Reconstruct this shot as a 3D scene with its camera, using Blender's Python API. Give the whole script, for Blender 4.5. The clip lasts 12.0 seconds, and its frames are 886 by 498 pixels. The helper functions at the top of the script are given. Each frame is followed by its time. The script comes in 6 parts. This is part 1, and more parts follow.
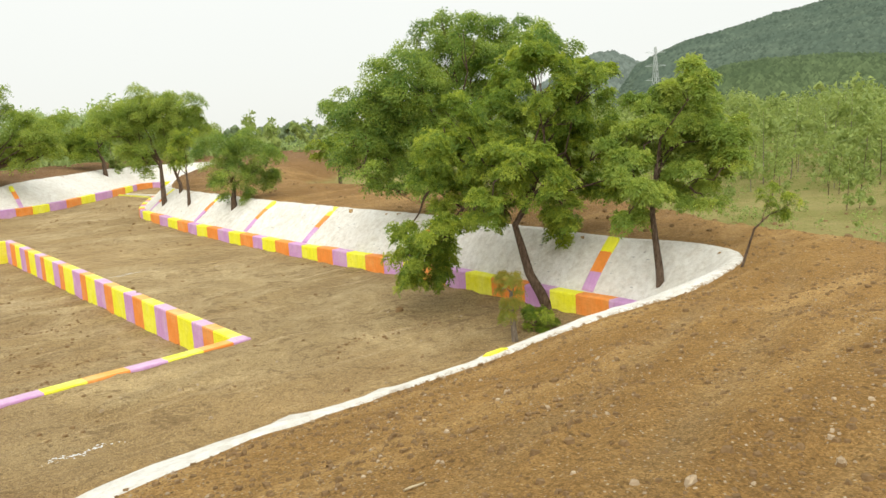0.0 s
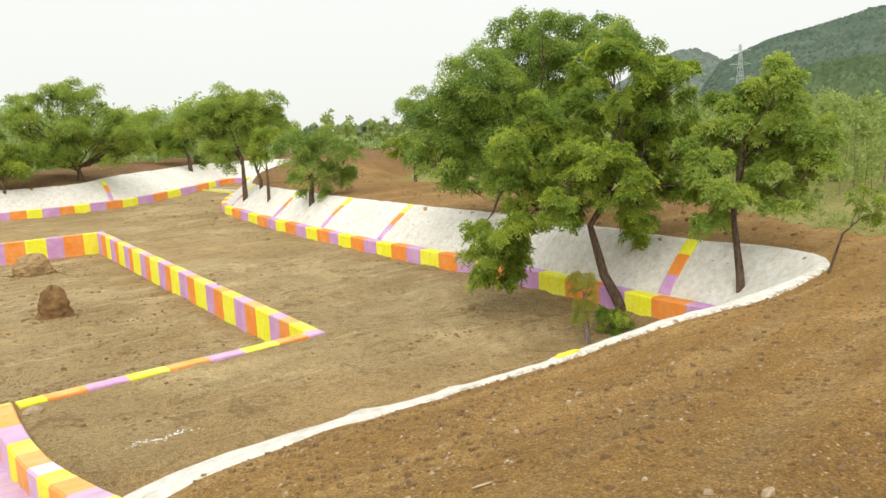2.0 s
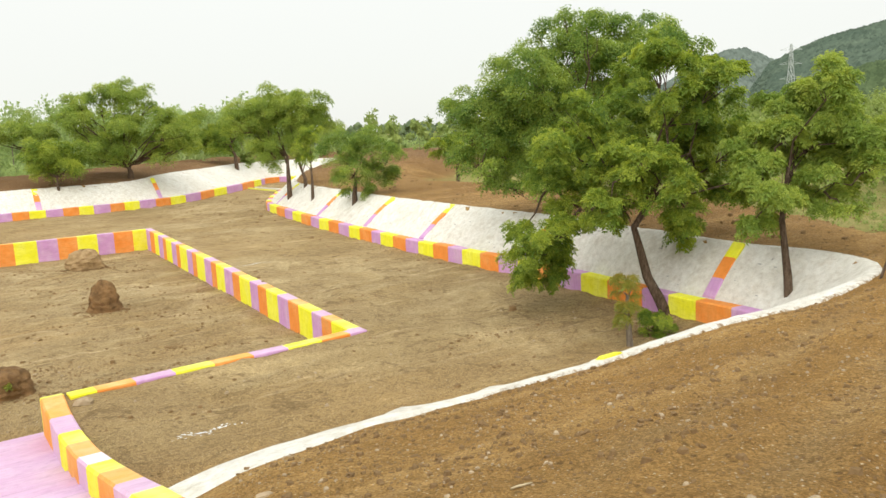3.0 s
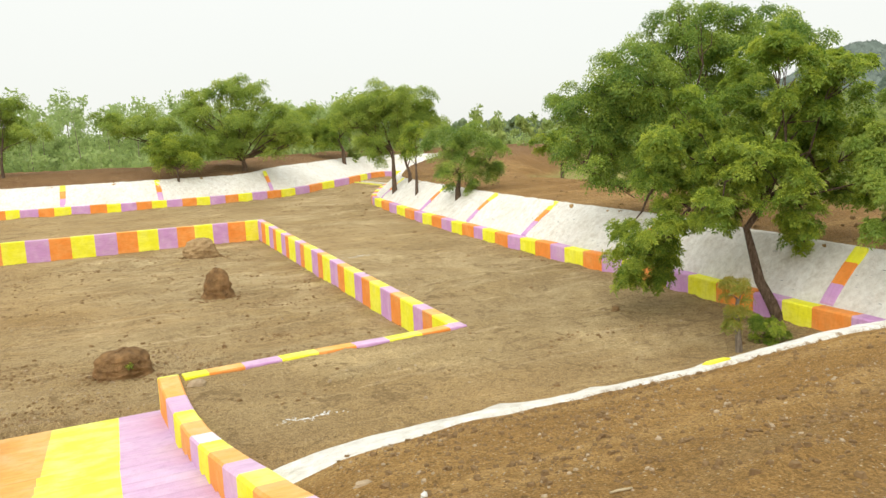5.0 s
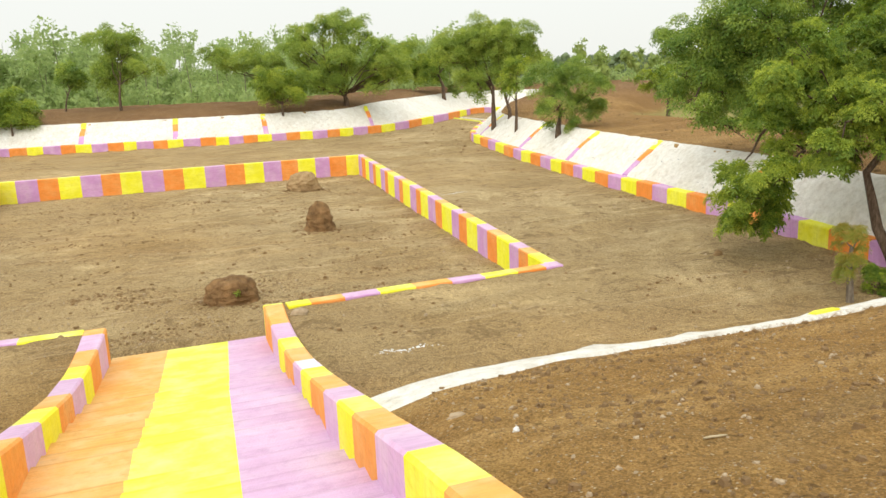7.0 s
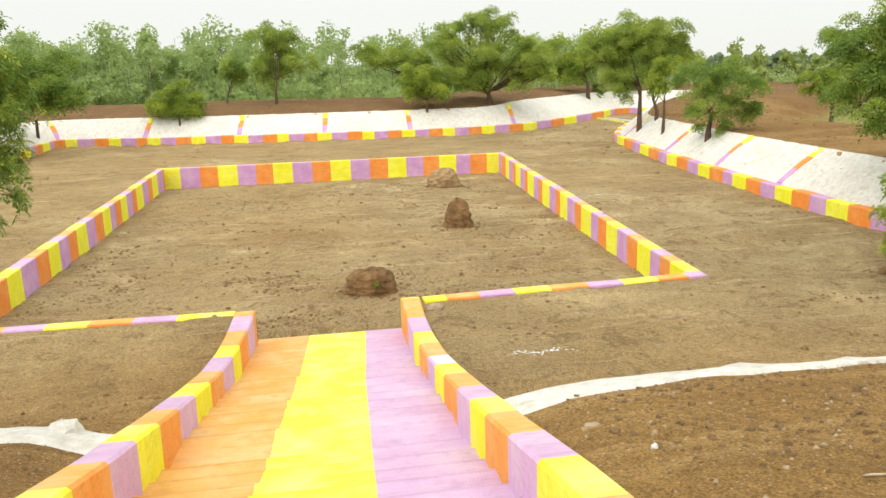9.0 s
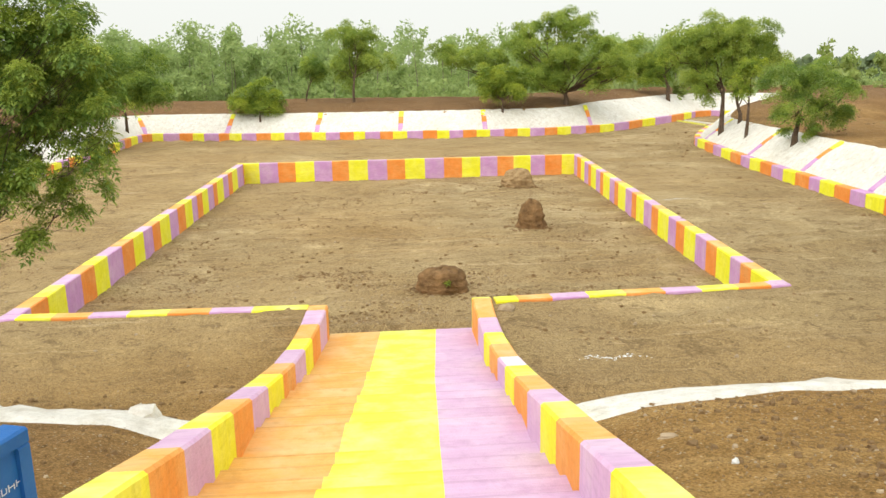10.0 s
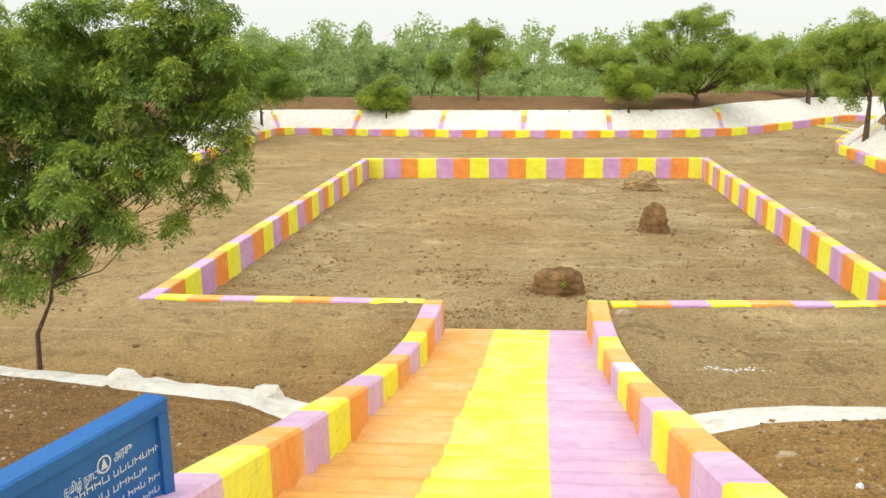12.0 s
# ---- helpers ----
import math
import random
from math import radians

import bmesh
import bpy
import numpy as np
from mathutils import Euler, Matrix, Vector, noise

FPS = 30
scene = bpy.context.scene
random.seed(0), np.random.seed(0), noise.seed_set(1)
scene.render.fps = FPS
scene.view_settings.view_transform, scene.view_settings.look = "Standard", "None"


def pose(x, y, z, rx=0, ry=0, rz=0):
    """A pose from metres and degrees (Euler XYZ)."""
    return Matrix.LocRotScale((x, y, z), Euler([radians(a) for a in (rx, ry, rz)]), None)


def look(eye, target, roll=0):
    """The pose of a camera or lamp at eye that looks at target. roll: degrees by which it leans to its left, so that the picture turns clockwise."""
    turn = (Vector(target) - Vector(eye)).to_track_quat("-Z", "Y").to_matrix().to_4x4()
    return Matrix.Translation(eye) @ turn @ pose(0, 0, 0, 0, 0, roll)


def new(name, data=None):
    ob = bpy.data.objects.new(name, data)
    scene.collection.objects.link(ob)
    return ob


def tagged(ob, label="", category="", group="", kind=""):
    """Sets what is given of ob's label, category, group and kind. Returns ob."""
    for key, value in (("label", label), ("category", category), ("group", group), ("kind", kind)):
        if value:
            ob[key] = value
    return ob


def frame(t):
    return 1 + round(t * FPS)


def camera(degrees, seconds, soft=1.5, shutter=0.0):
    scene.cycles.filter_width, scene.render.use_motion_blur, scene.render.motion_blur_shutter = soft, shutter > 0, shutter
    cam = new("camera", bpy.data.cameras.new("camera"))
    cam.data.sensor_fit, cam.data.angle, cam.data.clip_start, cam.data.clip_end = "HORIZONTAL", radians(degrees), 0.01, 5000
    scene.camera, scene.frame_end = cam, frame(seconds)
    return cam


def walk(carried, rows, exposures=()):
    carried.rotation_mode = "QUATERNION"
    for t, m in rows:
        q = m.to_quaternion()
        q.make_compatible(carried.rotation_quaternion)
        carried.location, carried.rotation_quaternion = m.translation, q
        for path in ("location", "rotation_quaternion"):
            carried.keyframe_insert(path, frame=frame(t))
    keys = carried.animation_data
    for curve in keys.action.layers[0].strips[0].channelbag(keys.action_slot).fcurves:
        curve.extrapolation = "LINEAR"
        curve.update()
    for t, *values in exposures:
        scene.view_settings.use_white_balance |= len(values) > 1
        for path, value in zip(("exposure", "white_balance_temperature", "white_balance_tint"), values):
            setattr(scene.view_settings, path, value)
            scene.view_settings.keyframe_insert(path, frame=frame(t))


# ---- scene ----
cam = camera(58.6, 12.0)
PATH = [
    (0, (-0.095, -0.271, 5.208), (1.507, 1.475, 4.831), -3.3),
    (0.5, (-0.095, -0.271, 5.208), (1.469, 1.511, 4.832), -3.2),
    (1, (-0.091, -0.274, 5.208), (1.420, 1.554, 4.836), -3.0),
    (1.5, (-0.094, -0.275, 5.210), (1.379, 1.585, 4.840), -3.0),
    (2, (-0.095, -0.275, 5.209), (1.337, 1.615, 4.840), -3.0),
    (2.5, (-0.098, -0.278, 5.207), (1.295, 1.642, 4.840), -2.9),
    (3, (-0.106, -0.290, 5.210), (1.224, 1.675, 4.847), -2.8),
    (5, (-0.106, -0.275, 5.210), (0.958, 1.846, 4.849), -2.5),
    (5.5, (-0.109, -0.278, 5.214), (0.893, 1.865, 4.808), -2.5),
    (6, (-0.108, -0.276, 5.212), (0.820, 1.890, 4.757), -2.5),
    (6.5, (-0.116, -0.286, 5.218), (0.742, 1.898, 4.715), -2.4),
    (7, (-0.124, -0.296, 5.226), (0.650, 1.912, 4.690), -2.4),
    (9, (-0.175, -0.264, 5.264), (0.204, 2.046, 4.736), -1.7),
    (9.5, (-0.170, -0.205, 5.227), (0.102, 2.122, 4.704), -1.4),
    (10, (-0.196, -0.184, 5.238), (-0.031, 2.153, 4.715), -1.2),
    (10.5, (-0.197, -0.199, 5.226), (-0.132, 2.142, 4.706), -1.0),
    (11, (-0.192, -0.229, 5.230), (-0.236, 2.114, 4.710), -0.8),
    (11.5, (-0.206, -0.280, 5.250), (-0.336, 2.060, 4.729), -0.7),
    (12, (-0.192, -0.266, 5.258), (-0.383, 2.068, 4.736), -0.6),
]
walk(cam, [(t, look(eye, target, roll)) for t, eye, target, roll in PATH])

# ---- light: bright overcast day ----
SUN_ELEV, SUN_AZ = radians(35), radians(228)
world = bpy.data.worlds.new("overcast_sky")
scene.world = world
world.use_nodes = True
wn, wl = world.node_tree.nodes, world.node_tree.links
wn.clear()
sky = wn.new("ShaderNodeTexSky")
sky.sky_type, sky.sun_disc, sky.sun_elevation, sky.sun_rotation = "NISHITA", False, SUN_ELEV, SUN_AZ
sky_gain = wn.new("ShaderNodeMix")
sky_gain.data_type, sky_gain.blend_type = "RGBA", "MULTIPLY"
sky_gain.inputs[0].default_value = 1.0
sky_gain.inputs[7].default_value = (0.09, 0.09, 0.09, 1)
clouds = wn.new("ShaderNodeTexNoise")
clouds.inputs["Scale"].default_value, clouds.inputs["Detail"].default_value = 1.6, 4.0
cloud_ramp = wn.new("ShaderNodeValToRGB")
cloud_ramp.color_ramp.elements[0].color = (0.93, 0.945, 0.895, 1)
cloud_ramp.color_ramp.elements[1].color = (0.985, 1.0, 0.955, 1)
overcast = wn.new("ShaderNodeMix")
overcast.data_type = "RGBA"
overcast.inputs[0].default_value = 0.93
bg, wout = wn.new("ShaderNodeBackground"), wn.new("ShaderNodeOutputWorld")
bg.inputs["Strength"].default_value = 2.42
wl.new(sky.outputs[0], sky_gain.inputs[6])
wl.new(sky_gain.outputs[2], overcast.inputs[6])
wl.new(clouds.outputs["Fac"], cloud_ramp.inputs[0])
wl.new(cloud_ramp.outputs[0], overcast.inputs[7])
sky_dir, sky_part = wn.new("ShaderNodeTexCoord"), wn.new("ShaderNodeSeparateXYZ")
dome = wn.new("ShaderNodeValToRGB")
dome.color_ramp.elements[0].color = (0.44, 0.44, 0.44, 1)
dome.color_ramp.elements[1].color = (0.9, 0.9, 0.9, 1)
for at_z, level in ((0.22, 0.48), (0.5, 0.74)):
    dome.color_ramp.elements.new(at_z).color = (level, level, level, 1)
shade = wn.new("ShaderNodeMix")
shade.data_type, shade.blend_type = "RGBA", "MULTIPLY"
shade.inputs[0].default_value = 1.0
wl.new(sky_dir.outputs["Generated"], sky_part.inputs[0])
wl.new(sky_part.outputs[2], dome.inputs[0])
wl.new(overcast.outputs[2], shade.inputs[6])
wl.new(dome.outputs[0], shade.inputs[7])
wl.new(shade.outputs[2], bg.inputs[0])
wl.new(bg.outputs[0], wout.inputs[0])

sun = new("sun", bpy.data.lights.new("sun", "SUN"))
sun.data.energy, sun.data.angle, sun.data.color = 1.6, radians(60), (1.0, 0.95, 0.86)
sun.matrix_world = look((50 * math.sin(SUN_AZ), 50 * math.cos(SUN_AZ), 50 * math.tan(SUN_ELEV)), (0, 0, 0))
scene.view_settings.exposure = -0.12


# ---- materials ----
def material(name, rough=0.9, spec=0.3):
    m = bpy.data.materials.new(name)
    m.use_nodes = True
    b = m.node_tree.nodes["Principled BSDF"]
    b.inputs["Roughness"].default_value = rough
    b.inputs["Specular IOR Level"].default_value = spec
    return m, m.node_tree.nodes, m.node_tree.links, b


def rgb(nodes, links, fac, a, b, kind="MIX"):
    """A mix of two colours or sockets."""
    n = nodes.new("ShaderNodeMix")
    n.data_type, n.blend_type = "RGBA", kind
    for socket, value in ((n.inputs[0], fac), (n.inputs[6], a), (n.inputs[7], b)):
        if isinstance(value, (int, float)):
            socket.default_value = value
        elif isinstance(value, tuple):
            socket.default_value = (*value, 1)
        else:
            links.new(value, socket)
    return n.outputs[2]


def noise_of(nodes, links, scale, detail=4.0, lo=0.35, hi=0.65, rough=0.6, coord=None, distortion=0.0):
    n, r = nodes.new("ShaderNodeTexNoise"), nodes.new("ShaderNodeMapRange")
    n.inputs["Scale"].default_value, n.inputs["Detail"].default_value = scale, detail
    n.inputs["Roughness"].default_value, n.inputs["Distortion"].default_value = rough, distortion
    r.inputs[1].default_value, r.inputs[2].default_value = lo, hi
    if coord is not None:
        links.new(coord, n.inputs["Vector"])
    links.new(n.outputs["Fac"], r.inputs[0])
    return r.outputs[0]


def noise_node(nodes, links, scale, coord):
    """A colour noise, to bend coordinates with."""
    n = nodes.new("ShaderNodeTexNoise")
    n.inputs["Scale"].default_value, n.inputs["Detail"].default_value = scale, 3
    links.new(coord, n.inputs["Vector"])
    return n.outputs["Color"]


def add_bump(nodes, links, bsdf, height, strength=0.5, distance=0.02):
    n = nodes.new("ShaderNodeBump")
    n.inputs["Strength"].default_value, n.inputs["Distance"].default_value = strength, distance
    links.new(height, n.inputs["Height"])
    links.new(n.outputs[0], bsdf.inputs["Normal"])


def position(nodes):
    return nodes.new("ShaderNodeNewGeometry").outputs["Position"]


def paint(name, colour, worn, dirt=0.35):
    """Hand-brushed limewash paint with thin places, dust and brush streaks."""
    m, n, l, b = material(name, 0.75, 0.25)
    p = position(n)
    stretch = n.new("ShaderNodeMapping")
    stretch.inputs["Scale"].default_value = (3.0, 3.0, 14.0)
    l.new(p, stretch.inputs[0])
    c = rgb(n, l, noise_of(n, l, 1.6, 5, 0.42, 0.7, coord=p), colour, worn)
    c = rgb(n, l, noise_of(n, l, 2.0, 4, 0.5, 0.85, coord=stretch.outputs[0]), c, tuple(v * 0.82 for v in colour))
    brush = n.new("ShaderNodeMapping")
    brush.inputs["Scale"].default_value = (0.9, 17.0, 3.0)
    l.new(p, brush.inputs[0])
    c = rgb(n, l, 1.0, c, rgb(n, l, noise_of(n, l, 1.0, 5, 0.3, 0.7, 0.7, coord=brush.outputs[0]), (0.89, 0.88, 0.86), (1.05, 1.05, 1.05)), "MULTIPLY")
    dust = noise_of(n, l, 0.8, 8, 0.56, 0.86, 0.7, coord=p)
    k = n.new("ShaderNodeMath")
    k.operation = "MULTIPLY"
    k.inputs[1].default_value = dirt
    l.new(dust, k.inputs[0])
    c = rgb(n, l, k.outputs[0], c, (0.36, 0.24, 0.14))
    l.new(c, b.inputs["Base Color"])
    add_bump(n, l, b, noise_of(n, l, 26, 6, 0.3, 0.7, coord=p), 0.35, 0.01)
    return m


YELLOW = paint("yellow_paint", (0.86, 0.83, 0.032), (0.90, 0.88, 0.13), 0.25)
ORANGE = paint("orange_paint", (0.84, 0.28, 0.05), (0.86, 0.38, 0.11))
PURPLE = paint("purple_paint", (0.58, 0.31, 0.585), (0.66, 0.44, 0.64))
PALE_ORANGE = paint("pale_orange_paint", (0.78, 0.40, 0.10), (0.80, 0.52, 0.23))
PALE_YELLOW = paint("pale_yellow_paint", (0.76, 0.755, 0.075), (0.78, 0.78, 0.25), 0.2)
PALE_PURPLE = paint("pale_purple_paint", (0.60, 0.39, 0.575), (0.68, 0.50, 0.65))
WORN_ORANGE = paint("scuffed_orange_paint", (0.70, 0.35, 0.085), (0.75, 0.46, 0.19), 0.6)
WORN_YELLOW = paint("scuffed_yellow_paint", (0.72, 0.66, 0.05), (0.76, 0.72, 0.2), 0.5)
WORN_PURPLE = paint("scuffed_purple_paint", (0.55, 0.35, 0.52), (0.62, 0.45, 0.59), 0.6)
LIMED_PURPLE = paint("limed_purple_paint", (0.80, 0.73, 0.79), (0.66, 0.50, 0.64), 0.15)
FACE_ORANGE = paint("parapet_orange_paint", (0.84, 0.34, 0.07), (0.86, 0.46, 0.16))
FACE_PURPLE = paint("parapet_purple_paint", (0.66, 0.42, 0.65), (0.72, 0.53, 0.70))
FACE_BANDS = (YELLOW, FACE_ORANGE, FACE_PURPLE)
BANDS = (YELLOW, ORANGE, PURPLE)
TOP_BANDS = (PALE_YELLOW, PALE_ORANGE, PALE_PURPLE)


def whitewash_material():
    """Lime over rough earth: chalky, mottled, with grey stones and earth showing through."""
    m, n, l, b = material("whitewash", 0.95, 0.1)
    p = position(n)
    c = rgb(n, l, noise_of(n, l, 0.45, 8, 0.40, 0.72, 0.65, coord=p), (0.85, 0.835, 0.79), (0.75, 0.715, 0.645))
    c = rgb(n, l, noise_of(n, l, 3.2, 8, 0.46, 0.66, 0.75, coord=p), c, (0.68, 0.635, 0.56))
    c = rgb(n, l, noise_of(n, l, 16, 6, 0.56, 0.74, 0.7, coord=p), c, (0.54, 0.47, 0.38))
    c = rgb(n, l, noise_of(n, l, 2.3, 4, 0.69, 0.74, 0.8, coord=p), c, (0.30, 0.27, 0.23))
    l.new(c, b.inputs["Base Color"])
    c = rgb(n, l, 1.0, c, rgb(n, l, noise_of(n, l, 8, 10, 0.34, 0.62, 0.85, coord=p), (0.72, 0.70, 0.66), (1.06, 1.06, 1.06)), "MULTIPLY")
    l.new(c, b.inputs["Base Color"])
    thin = n.new("ShaderNodeAttribute")
    thin.attribute_name = "thin"
    bare = n.new("ShaderNodeMath")
    bare.operation = "ADD"
    l.new(thin.outputs["Fac"], bare.inputs[0])
    l.new(noise_of(n, l, 7, 8, 0.2, 0.8, 0.8, coord=p), bare.inputs[1])
    cut = n.new("ShaderNodeMapRange")
    cut.inputs[1].default_value, cut.inputs[2].default_value = 1.0, 1.22
    l.new(bare.outputs[0], cut.inputs[0])
    c = rgb(n, l, cut.outputs[0], c, rgb(n, l, noise_of(n, l, 20, 6, coord=p), (0.21, 0.125, 0.055), (0.36, 0.24, 0.12)))
    l.new(c, b.inputs["Base Color"])
    h = rgb(n, l, 0.5, noise_of(n, l, 5, 8, 0.25, 0.75, 0.75, coord=p), noise_of(n, l, 16, 8, 0.25, 0.75, 0.8, coord=p))
    add_bump(n, l, b, h, 0.6, 0.05)
    return m


def soil_material():
    """Dry earth of the berm, redder spoil on the banks, grass on the plain outside, by the zone stored with the ground."""
    m, n, l, b = material("soil", 0.97, 0.08)
    p = position(n)
    zone = n.new("ShaderNodeAttribute")
    zone.attribute_name = "zone"
    sep = n.new("ShaderNodeSeparateColor")
    l.new(zone.outputs["Color"], sep.inputs[0])
    wide = noise_of(n, l, 0.22, 6, 0.35, 0.68, 0.6, coord=p, distortion=0.6)
    mid = noise_of(n, l, 1.5, 8, 0.35, 0.70, 0.7, coord=p)
    fine = noise_of(n, l, 14, 8, 0.3, 0.72, 0.75, coord=p)
    grit = n.new("ShaderNodeTexVoronoi")
    grit.inputs["Scale"].default_value = 26
    l.new(p, grit.inputs["Vector"])
    gr = n.new("ShaderNodeMapRange")
    gr.inputs[1].default_value, gr.inputs[2].default_value, gr.inputs[3].default_value, gr.inputs[4].default_value = 0.12, 0.30, 1.0, 0.0
    l.new(grit.outputs["Distance"], gr.inputs[0])
    keep = n.new("ShaderNodeMath")
    keep.operation = "GREATER_THAN"
    keep.inputs[1].default_value = 0.74
    gsep = n.new("ShaderNodeSeparateColor")
    l.new(grit.outputs["Color"], gsep.inputs[0])
    l.new(gsep.outputs[0], keep.inputs[0])
    gk = n.new("ShaderNodeMath")
    gk.operation = "MULTIPLY"
    l.new(gr.outputs[0], gk.inputs[0])
    l.new(keep.outputs[0], gk.inputs[1])
    patch = noise_of(n, l, 0.55, 9, 0.44, 0.60, 0.68, coord=p, distortion=0.8)
    crumb = noise_of(n, l, 4.2, 8, 0.46, 0.60, 0.75, coord=p)
    berm = rgb(n, l, wide, (0.40, 0.265, 0.118), (0.74, 0.55, 0.29))
    berm = rgb(n, l, patch, rgb(n, l, 0.45, berm, (0.44, 0.315, 0.175)), berm)
    berm = rgb(n, l, mid, rgb(n, l, 0.42, berm, (0.34, 0.23, 0.11)), berm)
    bank = rgb(n, l, wide, (0.45, 0.25, 0.078), (0.61, 0.36, 0.125))
    bank = rgb(n, l, patch, rgb(n, l, 0.25, bank, (0.27, 0.145, 0.055)), bank)
    bank = rgb(n, l, mid, rgb(n, l, 0.42, bank, (0.27, 0.15, 0.052)), bank)
    pit = rgb(n, l, noise_of(n, l, 0.30, 7, 0.40, 0.62, 0.65, coord=p, distortion=1.0), (0.44, 0.31, 0.15), (0.78, 0.62, 0.37))
    pit = rgb(n, l, patch, rgb(n, l, 0.65, pit, (0.40, 0.285, 0.15)), pit)
    pit = rgb(n, l, rgb(n, l, 1.0, crumb, noise_of(n, l, 0.35, 4, 0.40, 0.62, coord=p), "LIGHTEN"), rgb(n, l, 0.45, pit, (0.26, 0.18, 0.09)), pit)
    grass = rgb(n, l, noise_of(n, l, 0.25, 6, 0.38, 0.62, 0.6, coord=p), (0.25, 0.225, 0.075), (0.37, 0.30, 0.13))
    grass = rgb(n, l, mid, rgb(n, l, 0.5, grass, (0.19, 0.22, 0.05)), grass)
    spoil = rgb(n, l, wide, (0.22, 0.115, 0.052), (0.36, 0.21, 0.10))
    bank = rgb(n, l, zone.outputs["Alpha"], bank, rgb(n, l, mid, rgb(n, l, 0.5, spoil, (0.14, 0.075, 0.04)), spoil))
    c = rgb(n, l, sep.outputs[0], berm, bank)
    c = rgb(n, l, sep.outputs[1], c, pit)
    along = n.new("ShaderNodeMapping")
    along.inputs["Rotation"].default_value = (0, 0, 0.35)
    along.inputs["Scale"].default_value = (0.10, 1.3, 1.0)
    l.new(p, along.inputs[0])
    track = noise_of(n, l, 1.0, 5, 0.50, 0.68, 0.6, coord=along.outputs[0], distortion=0.4)
    worn = rgb(n, l, 1.0, track, rgb(n, l, zone.outputs["Alpha"], rgb(n, l, sep.outputs[0], (0.2, 0.2, 0.2), (0.8, 0.8, 0.8)), (0, 0, 0)), "MULTIPLY")
    c = rgb(n, l, worn, c, rgb(n, l, 0.7, c, (0.72, 0.46, 0.19)))
    c = rgb(n, l, fine, rgb(n, l, 0.26, c, (0.13, 0.075, 0.034)), c)
    c = rgb(n, l, noise_of(n, l, 55, 5, 0.52, 0.72, 0.8, coord=p), c, rgb(n, l, 0.45, c, (0.62, 0.47, 0.27)))
    c = rgb(n, l, noise_of(n, l, 34, 5, 0.58, 0.70, 0.8, coord=p), c, rgb(n, l, 0.35, c, (0.12, 0.07, 0.03)))
    c = rgb(n, l, gk.outputs[0], c, (0.62, 0.50, 0.34))
    # darker crumbs lying apart from one another
    for size, share in ((10.0, 0.86), (21.0, 0.84)):
        lump = n.new("ShaderNodeTexVoronoi")
        lump.inputs["Scale"].default_value = size
        l.new(rgb(n, l, 0.05, p, noise_node(n, l, 18, p), "ADD"), lump.inputs["Vector"])
        tone = n.new("ShaderNodeSeparateColor")
        l.new(lump.outputs["Color"], tone.inputs[0])
        few, close, both = n.new("ShaderNodeMath"), n.new("ShaderNodeMapRange"), n.new("ShaderNodeMath")
        few.operation, both.operation = "GREATER_THAN", "MULTIPLY"
        few.inputs[1].default_value = share
        close.inputs[1].default_value, close.inputs[2].default_value, close.inputs[3].default_value, close.inputs[4].default_value = 0.16, 0.34, 0.75, 0.0
        l.new(tone.outputs[0], few.inputs[0])
        l.new(lump.outputs["Distance"], close.inputs[0])
        l.new(few.outputs[0], both.inputs[0])
        l.new(close.outputs[0], both.inputs[1])
        c = rgb(n, l, both.outputs[0], c, rgb(n, l, 0.75, c, (0.10, 0.062, 0.03)))
    grain = rgb(n, l, noise_of(n, l, 11, 10, 0.32, 0.68, 0.85, coord=p), (0.72, 0.71, 0.67), (1.02, 1.04, 1.01))
    c = rgb(n, l, 1.0, c, grain, "MULTIPLY")
    # scuffs and scraped places
    scuff = noise_of(n, l, 1.3, 11, 0.53, 0.60, 0.78, coord=p, distortion=1.6)
    c = rgb(n, l, scuff, c, rgb(n, l, rgb(n, l, sep.outputs[0], (0.62, 0.62, 0.62), (0.12, 0.12, 0.12)), c, (0.17, 0.11, 0.052)))
    scrape = noise_of(n, l, 0.8, 10, 0.56, 0.66, 0.75, coord=along.outputs[0], distortion=2.2)
    c = rgb(n, l, scrape, c, rgb(n, l, rgb(n, l, sep.outputs[0], (0.35, 0.35, 0.35), (0.08, 0.08, 0.08)), c, (0.80, 0.62, 0.38)))
    # crumbs of earth, each with a tone of its own
    bent = rgb(n, l, 0.03, p, noise_node(n, l, 12, p), "ADD")
    for size, low, high in ((19, 0.90, 1.08), (70, 0.66, 1.26)):
        cell = n.new("ShaderNodeTexVoronoi")
        cell.inputs["Scale"].default_value = size
        l.new(bent, cell.inputs["Vector"])
        part_of = n.new("ShaderNodeSeparateColor")
        l.new(cell.outputs["Color"], part_of.inputs[0])
        c = rgb(n, l, 1.0, c, rgb(n, l, part_of.outputs[1], (low, low, low), (high, high, high)), "MULTIPLY")
    turf = rgb(n, l, noise_of(n, l, 9, 10, 0.32, 0.68, 0.85, coord=p), (0.62, 0.62, 0.60), (1.2, 1.2, 1.2))
    c = rgb(n, l, sep.outputs[2], c, rgb(n, l, 1.0, grass, turf, "MULTIPLY"))
    l.new(c, b.inputs["Base Color"])
    h = rgb(n, l, 0.45, noise_of(n, l, 9, 8, 0.2, 0.8, 0.75, coord=p), noise_of(n, l, 30, 6, 0.2, 0.8, 0.75, coord=p))
    h = rgb(n, l, 0.40, h, noise_of(n, l, 2.4, 7, 0.25, 0.75, 0.65, coord=p, distortion=0.5))
    add_bump(n, l, b, h, 0.9, 0.09)
    return m


